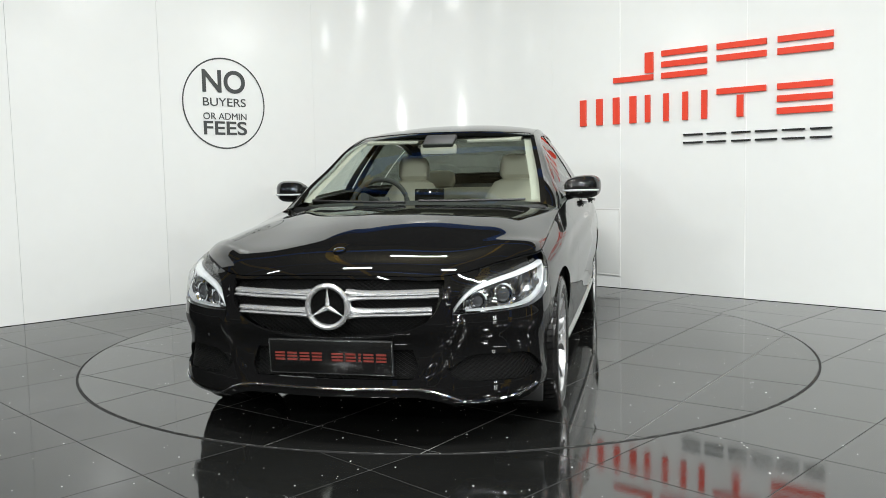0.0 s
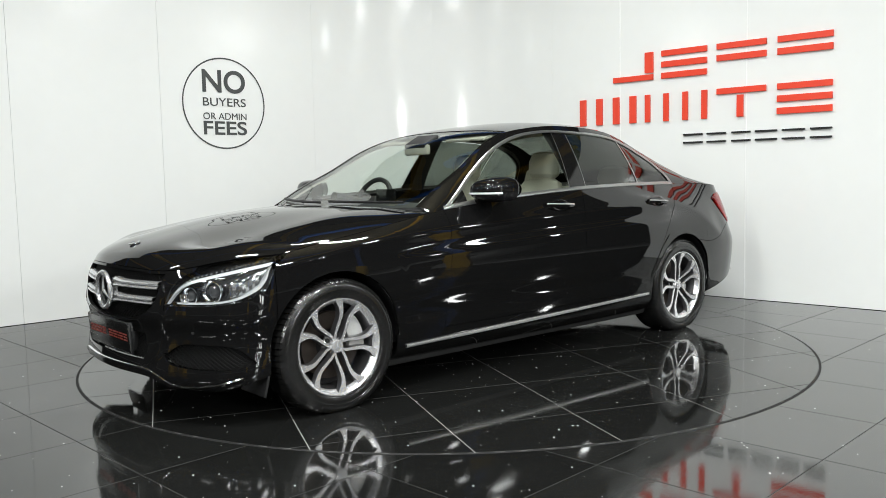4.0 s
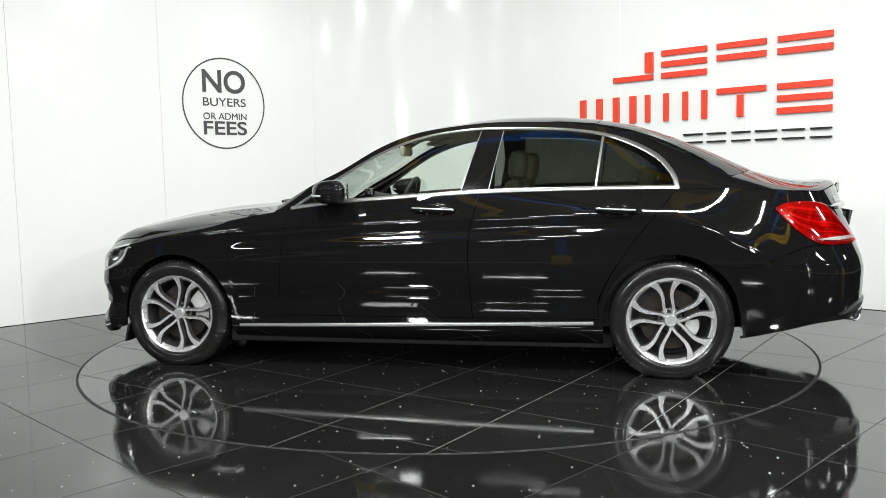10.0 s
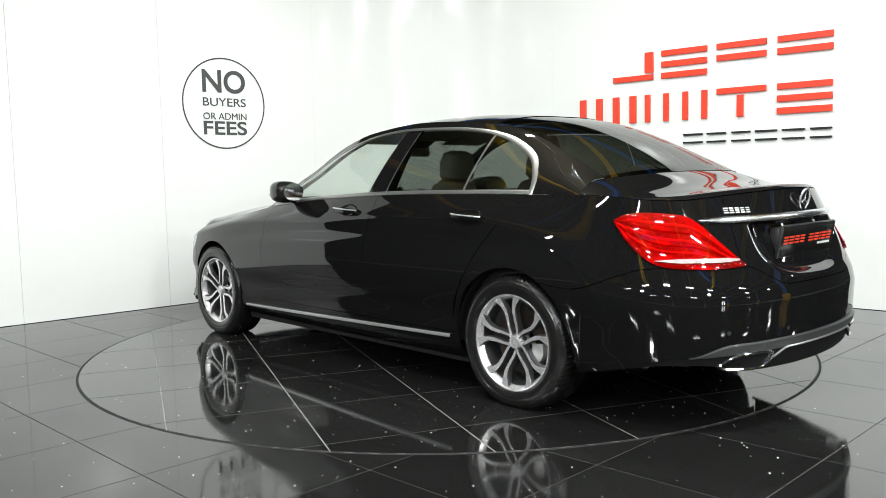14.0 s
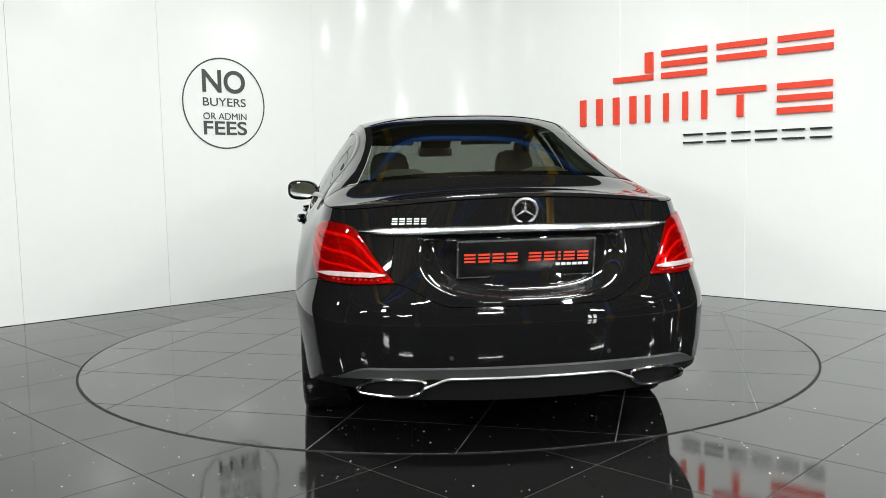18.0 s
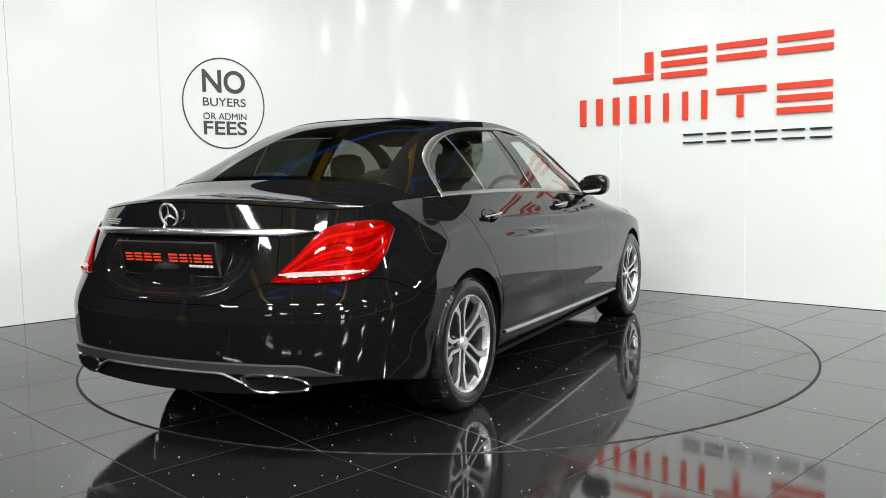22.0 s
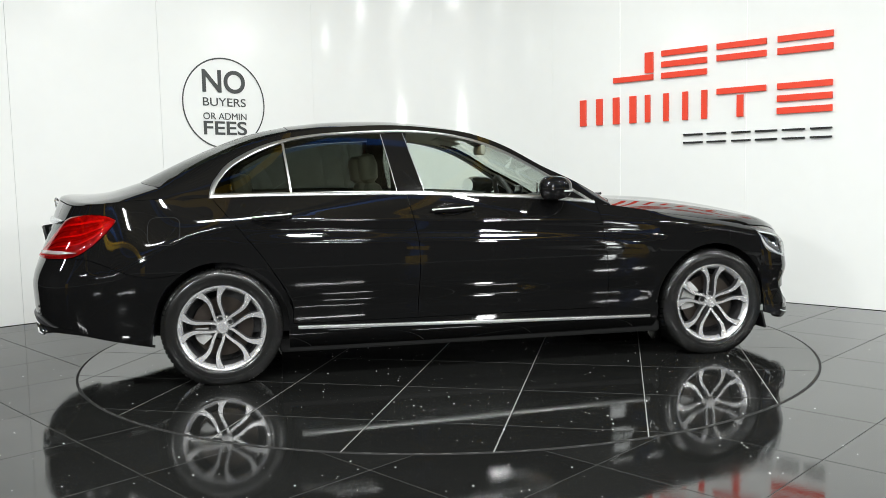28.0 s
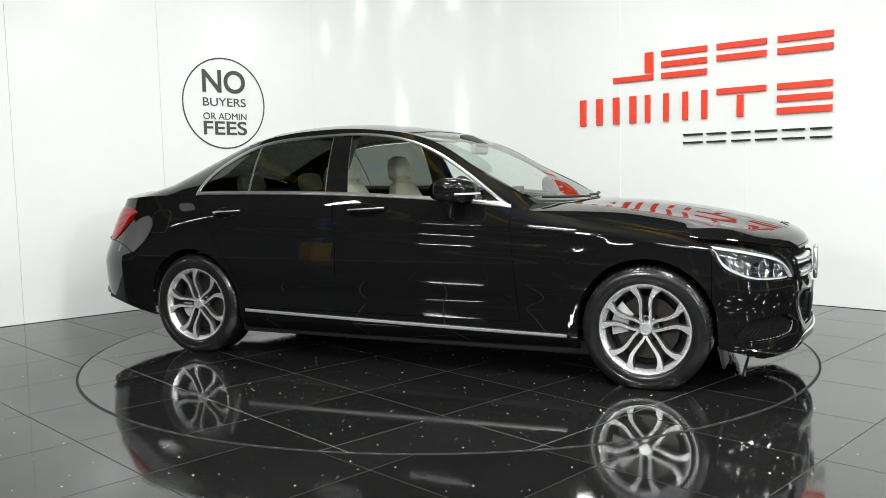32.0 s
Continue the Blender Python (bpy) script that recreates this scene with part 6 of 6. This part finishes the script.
def door_mirror(s):
    e = empty("door_mirror", "", "")
    e.parent = car
    tagged(e, "glossy black door mirror with a bright indicator line")
    C = Vector((0.43, 0.80 * s, 1.02))
    e.matrix_local = Matrix.Translation(C + Vector((-0.018, -0.026 * s, -0.020))) @ Matrix.Diagonal((1.14, 1.02, 1.12, 1)) @ Matrix.Translation(-C)
    bm = bmesh.new()
    rows = []
    for j in range(17):
        th = math.pi * j / 16
        row = []
        for i in range(29):
            ph = 2 * math.pi * i / 28
            # rounded shell, flat at the back where the glass sits
            cx = math.cos(ph) * math.sin(th)
            cy = -math.cos(th)
            cz = math.sin(ph) * math.sin(th)
            x = 0.425 + (0.115 if cx > 0 else 0.055) * math.copysign(abs(cx) ** 0.8, cx) - 0.035 * (cy + 0.2)
            y = 0.922 + 0.102 * math.copysign(abs(cy) ** 0.75, cy)
            z = 1.033 + (0.060 + 0.006 * cy) * math.copysign(abs(cz) ** 0.72, cz) + 0.004 * cy
            row.append(Vector((x, y * s, z)))
        rows.append(row)
    sheet(bm, rows, flip=s > 0)
    bmesh.ops.remove_doubles(bm, verts=bm.verts[:], dist=1e-5)
    bmesh.ops.recalc_face_normals(bm, faces=bm.faces[:])
    part("shell", bm, PAINT, e)
    bm = bmesh.new()
    pts = []
    for t in np.linspace(0, 1, 16):
        a = math.pi * (0.12 + 0.68 * t)
        cy = -math.cos(a)
        x = 0.425 + 0.117 * math.sin(a) ** 0.8 - 0.035 * (cy + 0.2)
        pts.append(Vector((x, (0.922 + 0.104 * math.copysign(abs(cy) ** 0.75, cy)) * s, 1.018)))
    tube(bm, pts, 0.0052, 6)
    part("indicator", bm, LIGHTG, e, "bright indicator line")
    bm = bmesh.new()
    rows = []
    for r in (0.98, 0.5, 0.02):
        rows.append([Vector((0.352 - 0.02 * math.cos(a) * r, (0.922 + 0.086 * r * math.cos(a)) * s, 1.033 + 0.049 * r * math.sin(a))) for a in np.linspace(0, 2 * math.pi, 25)])
    sheet(bm, rows, flip=s < 0)
    part("mirror_glass", bm, CHROME, e, "mirror glass")
    bm = bmesh.new()
    tube(bm, [(0.47, 0.785 * s, 0.965), (0.47, 0.83 * s, 0.978), (0.455, 0.88 * s, 0.99)], [0.030, 0.024, 0.022], 10, flat=0.6)
    part("stalk", bm, GLOSSB, e)


door_mirror(1)
door_mirror(-1)
# wipers
for y0, y1, xo in ((0.05, 0.62, 0.0), (-0.60, -0.02, 0.0)):
    bm = bmesh.new()
    pts = []
    for t in np.linspace(0, 1, 12):
        y = y0 + (y1 - y0) * t
        q = dome(0.22 + 0.10 * (1 - t), min(1, abs(y) / 0.72), 0.012)
        pts.append((q.x, y, q.z))
    tube(bm, pts, 0.008, 6)
    part("wiper", bm, BLACKP, car, "black wiper blade")
# scuttle panel under the wipers
bm = bmesh.new()
rows = []
for j in range(5):
    t = j / 4
    row = []
    for i in range(15):
        a = i / 14
        B, D = np.array(bon_back(a * 0.97)), dome(0.12, a * 0.99)
        row.append(Vector((B[0] + (D.x - B[0]) * t, B[1] + (D.y - B[1]) * t, B[2] - 0.012 + (D.z - 0.01 - B[2] + 0.012) * t - 0.012 * math.sin(math.pi * t))))
    rows.append(row)
sheet(bm, rows, flip=True)
mirrored(bm)
part("scuttle", bm, BLACKP, car, "black scuttle panel")
# fuel flap: a fine rounded outline on the right quarter
bm = bmesh.new()
pts = []
for a in np.linspace(0, 2 * math.pi, 41)[:-1]:
    c_, s_ = math.cos(a), math.sin(a)
    x, z = -1.70 + 0.085 * math.copysign(abs(c_) ** 0.5, c_), 0.835 + 0.072 * math.copysign(abs(s_) ** 0.5, s_)
    q = skin(u_x(x), z, 0.0002)
    pts.append((q.x, -q.y, q.z))
tube(bm, pts, 0.0016, 5, True)
part("fuel_flap_gap", bm, GAPM, car)
# parking sensors
for x, y, z, fr in ((0, 0.62, 0.43, 1), (0, 0.30, 0.43, 0), (0, 0.62, 0.44, 0)):
    for s in (1, -1):
        u = u_front(y) if fr else u_rear(y)
        q, q2 = skin(u, z, 0.0008), skin(u, z, 0.01)
        d = (q2 - q).normalized()
        bm = bmesh.new()
        bmesh.ops.create_circle(bm, cap_ends=True, radius=0.009, segments=16)
        m = d.to_track_quat("Z", "Y").to_matrix().to_4x4()
        bmesh.ops.transform(bm, matrix=Matrix.Translation(q) @ m, verts=bm.verts[:])
        for v in bm.verts:
            v.co.y *= s
        part("parking_sensor", bm, GAPM, car, shade=False)



# ---- cabin ----
whole("headlining", dome_rows(S_HEAD - 0.3, S_BACK + 0.4, 0, 0.97, 16, 10, -0.035), BEIGE, hemmed=False, label="beige headlining")
# pillar linings
both("pillar_lining", dome_rows(0.5, S_HEAD, 0.90, 0.985, 16, 2, -0.03), BEIGE, hemmed=False)
both("rear_pillar_lining", [[q + Vector((0, -0.03, 0)) for q in row] for row in strip_rows([-1.44 - 0.26 * i / 6 for i in range(7)], belt_x, lambda x: float(cant(x)[2]) - 0.02, 4)], DARKIN, hemmed=False)
both("door_pillar_lining", [[q + Vector((0, -0.05, 0)) for q in row] for row in strip_rows([-0.36, -0.40, -0.44, -0.48], belt_x, lambda x: dlo(x), 6)], DARKIN, hemmed=False)
# door linings under the glass
rows = []
for z, dy in ((0.30, 0.10), (0.62, 0.10), (0.80, 0.085), (0.93, 0.06)):
    rows.append([skin(u_x(x), min(z, belt_x(x) - 0.03)) + Vector((0, -dy, 0)) for x in np.linspace(0.75, -1.45, 24)])
both("door_lining", rows, DARKIN, hemmed=False, label="dark door lining")
bm = bmesh.new()
box(bm, -1.45, 0.95, -0.76, 0.76, 0.26, 0.32)
part("cabin_floor", bm, DARKIN, car)
# dashboard
bm = bmesh.new()
prof = [(0.93, 0.90), (0.80, 0.945), (0.62, 0.955), (0.50, 0.935), (0.44, 0.88), (0.46, 0.78), (0.50, 0.62), (0.55, 0.45)]
rows = [[Vector((x - 0.05 * (abs(y) / 0.7) ** 2, y, z - 0.02 * (abs(y) / 0.7) ** 2)) for y in np.linspace(-0.70, 0.70, 15)] for x, z in prof]
sheet(bm, rows, flip=True)
part("dashboard", bm, DARKIN, car, "dark dashboard")
bm = bmesh.new()
box(bm, 0.455, 0.475, -0.09, 0.09, 0.930, 1.020, 0.006)
part("display_screen", bm, GLOSSB, car, "black free-standing dashboard screen")
# steering wheel, on the car's right
sw = empty("steering_wheel", "", "")
sw.parent = car
tagged(sw, "dark leather steering wheel")
sw.matrix_local = pose(0.30, -0.37, 0.905, 0, -22, 0)
bm = bmesh.new()
tube(bm, [(0, 0.185 * math.cos(a), 0.185 * math.sin(a)) for a in np.linspace(0, 2 * math.pi, 41)[:-1]], 0.016, 10, True)
part("rim", bm, DARKIN, sw)
bm = bmesh.new()
box(bm, -0.0, 0.05, -0.075, 0.075, -0.06, 0.06, 0.02)
for a in (0.0, math.pi, -math.pi / 2):
    tube(bm, [(0.02, 0.05 * math.cos(a), 0.05 * math.sin(a)), (0.0, 0.18 * math.cos(a), 0.18 * math.sin(a))], 0.016, 8, flat=0.6)
part("spokes", bm, DARKIN, sw)
bm = bmesh.new()
tube(bm, [(0.04, 0, 0), (0.3, 0, -0.05)], 0.035, 10)
part("column", bm, DARKIN, sw)


def cushion(bm, stations, seg=20, sq=0.55):
    """A padded form through (centre, half width, half depth, along) rings; rounded square outline."""
    rings = []
    for c, w, d, ax in stations:
        ax = Vector(ax).normalized()
        side = Vector((0, 1, 0))
        nrm = ax.cross(side)
        ring = []
        for k in range(seg):
            a = 2 * math.pi * k / seg
            cc, ss = math.cos(a), math.sin(a)
            ring.append(bm.verts.new(Vector(c) + side * w * math.copysign(abs(cc) ** sq, cc) + nrm * d * math.copysign(abs(ss) ** sq, ss)))
        rings.append(ring)
    for A, B in zip(rings, rings[1:]):
        for k in range(seg):
            bm.faces.new((A[k], A[(k + 1) % seg], B[(k + 1) % seg], B[k]))
    bm.faces.new(rings[0][::-1])
    bm.faces.new(rings[-1])
    bmesh.ops.recalc_face_normals(bm, faces=bm.faces[:])
    return bm


def front_seat(y, back=CREAM):
    e = empty("front_seat", "", "")
    e.parent = car
    tagged(e, "cream leather front seat with a padded headrest")
    e.matrix_local = pose(-0.20, y, 0.0) @ Matrix.Diagonal((1, 0.88, 0.978, 1))
    bm = bmesh.new()
    cushion(bm, [((0.30, 0, 0.50), 0.20, 0.05, (1, 0, 0)), ((0.26, 0, 0.51), 0.25, 0.075, (1, 0, 0)), ((0.05, 0, 0.50), 0.265, 0.085, (1, 0, 0)), ((-0.18, 0, 0.48), 0.26, 0.08, (1, 0, 0)), ((-0.24, 0, 0.48), 0.22, 0.05, (1, 0, 0))])
    part("cushion", bm, CREAM, e)
    bm = bmesh.new()
    cushion(bm, [((-0.17, 0, 0.50), 0.22, 0.05, (-0.3, 0, 1)), ((-0.20, 0, 0.56), 0.255, 0.075, (-0.3, 0, 1)), ((-0.26, 0, 0.78), 0.265, 0.075, (-0.3, 0, 1)), ((-0.32, 0, 0.96), 0.235, 0.06, (-0.3, 0, 1)), ((-0.35, 0, 1.06), 0.17, 0.045, (-0.3, 0, 1)), ((-0.36, 0, 1.085), 0.11, 0.02, (-0.3, 0, 1))])
    part("backrest", bm, CREAM, e)
    bm = bmesh.new()
    cushion(bm, [((-0.362, 0, 1.085), 0.10, 0.025, (-0.15, 0, 1)), ((-0.365, 0, 1.11), 0.125, 0.05, (-0.15, 0, 1)), ((-0.372, 0, 1.19), 0.128, 0.055, (-0.15, 0, 1)), ((-0.380, 0, 1.245), 0.105, 0.045, (-0.15, 0, 1)), ((-0.384, 0, 1.262), 0.06, 0.02, (-0.15, 0, 1))])
    part("headrest", bm, CREAM, e)
    for s in (-1, 1):
        bm = bmesh.new()
        tube(bm, [(-0.36, s * 0.06, 1.02), (-0.365, s * 0.06, 1.12)], 0.007, 6)
        part("post", bm, CHROME, e)
    bm = bmesh.new()
    box(bm, -0.22, 0.25, -0.22, 0.22, 0.32, 0.44, 0.02)
    part("seat_base", bm, DARKIN, e)
    bm = bmesh.new()
    rows = [[Vector((-0.27 - 0.09 * t - 0.075, yy, 0.5 + 0.5 * t)) for yy in (-0.2, -0.1, 0, 0.1, 0.2)] for t in (0, 0.3, 0.6, 0.9)]
    sheet(bm, rows)
    part("back_panel", bm, DARKIN, e)


front_seat(0.37)
front_seat(-0.37)
bench = empty("rear_bench", "", "")
bench.parent = car
tagged(bench, "cream leather rear bench")
bm = bmesh.new()
cushion(bm, [((-0.70, 0, 0.50), 0.60, 0.05, (-1, 0, 0)), ((-0.75, 0, 0.50), 0.66, 0.08, (-1, 0, 0)), ((-1.15, 0, 0.48), 0.66, 0.08, (-1, 0, 0))], 32, 0.4)
part("cushion", bm, CREAM, bench)
bm = bmesh.new()
cushion(bm, [((-1.12, 0, 0.50), 0.62, 0.06, (-0.35, 0, 1)), ((-1.20, 0, 0.72), 0.66, 0.075, (-0.35, 0, 1)), ((-1.29, 0, 0.96), 0.60, 0.05, (-0.35, 0, 1)), ((-1.31, 0, 0.99), 0.5, 0.02, (-0.35, 0, 1))], 32, 0.4)
part("backrest", bm, CREAM, bench)
for y in (-0.36, 0.36):
    bm = bmesh.new()
    cushion(bm, [((-1.315, y, 1.00), 0.11, 0.03, (-0.2, 0, 1)), ((-1.32, y, 1.04), 0.13, 0.045, (-0.2, 0, 1)), ((-1.335, y, 1.11), 0.12, 0.04, (-0.2, 0, 1)), ((-1.34, y, 1.13), 0.07, 0.02, (-0.2, 0, 1))])
    part("headrest", bm, CREAM, bench)
bm = bmesh.new()
rows = [[Vector((x, y, z)) for y in np.linspace(-0.62, 0.62, 9)] for x, z in ((-1.32, 0.985), (-1.5, 1.0), (-1.72, 1.02))]
sheet(bm, rows)
part("parcel_shelf", bm, DARKIN, car, "dark parcel shelf")
# inner mirror with its housing, sun visors
bm = bmesh.new()
box(bm, 0.19, 0.225, -0.115, 0.115, 1.225, 1.29, 0.015)
part("inner_mirror", bm, BEIGE, car, "pale inside mirror")
bm = bmesh.new()
box(bm, 0.10, 0.24, -0.10, 0.10, 1.295, 1.325, 0.012, m=Matrix.Translation((0.17, 0, 1.31)) @ Matrix.Rotation(radians(28), 4, "Y") @ Matrix.Translation((-0.17, 0, -1.31)))
part("sensor_housing", bm, DARKIN, car)
for y in (-0.33, 0.33):
    bm = bmesh.new()
    box(bm, -0.08, 0.085, y - 0.17, y + 0.17, -0.008, 0.008, 0.006)
    ob = part("sun_visor", bm, BEIGE, car, "beige sun visor")
    ob.matrix_local = pose(0.03, 0, 1.325, 0, 14, 0)


# ---- turning ----
# the table's heading, in degrees, at times through the clip
HEADINGS = [(0, 256.95), (2, 239.45), (3, 230.5), (6, 203.65), (9, 177.1), (11, 159.6), (13, 141.95), (17, 106.7), (19, 89.05), (21, 71.35), (23, 53.6), (25, 36.5), (28, 10.9), (30, -6.9), (32, -24.2)]


def heading(t):
    return curve1(HEADINGS, t)


def motions():
    """The turntable turns with the car upon it."""
    table_rows, car_rows = [], []
    for k in range(161):
        t = CLIP * k / 160
        a = heading(t)
        table_rows.append((t, pose(0, 0, 0.003, 0, 0, a)))
        r = Matrix.Rotation(radians(a), 4, "Z")
        shift = r @ (-CAR_OFF)
        car_rows.append((t, pose(shift.x, shift.y, 0.003, 0, 0, a)))
    walk(turntable, table_rows)
    walk(car, car_rows)


motions()
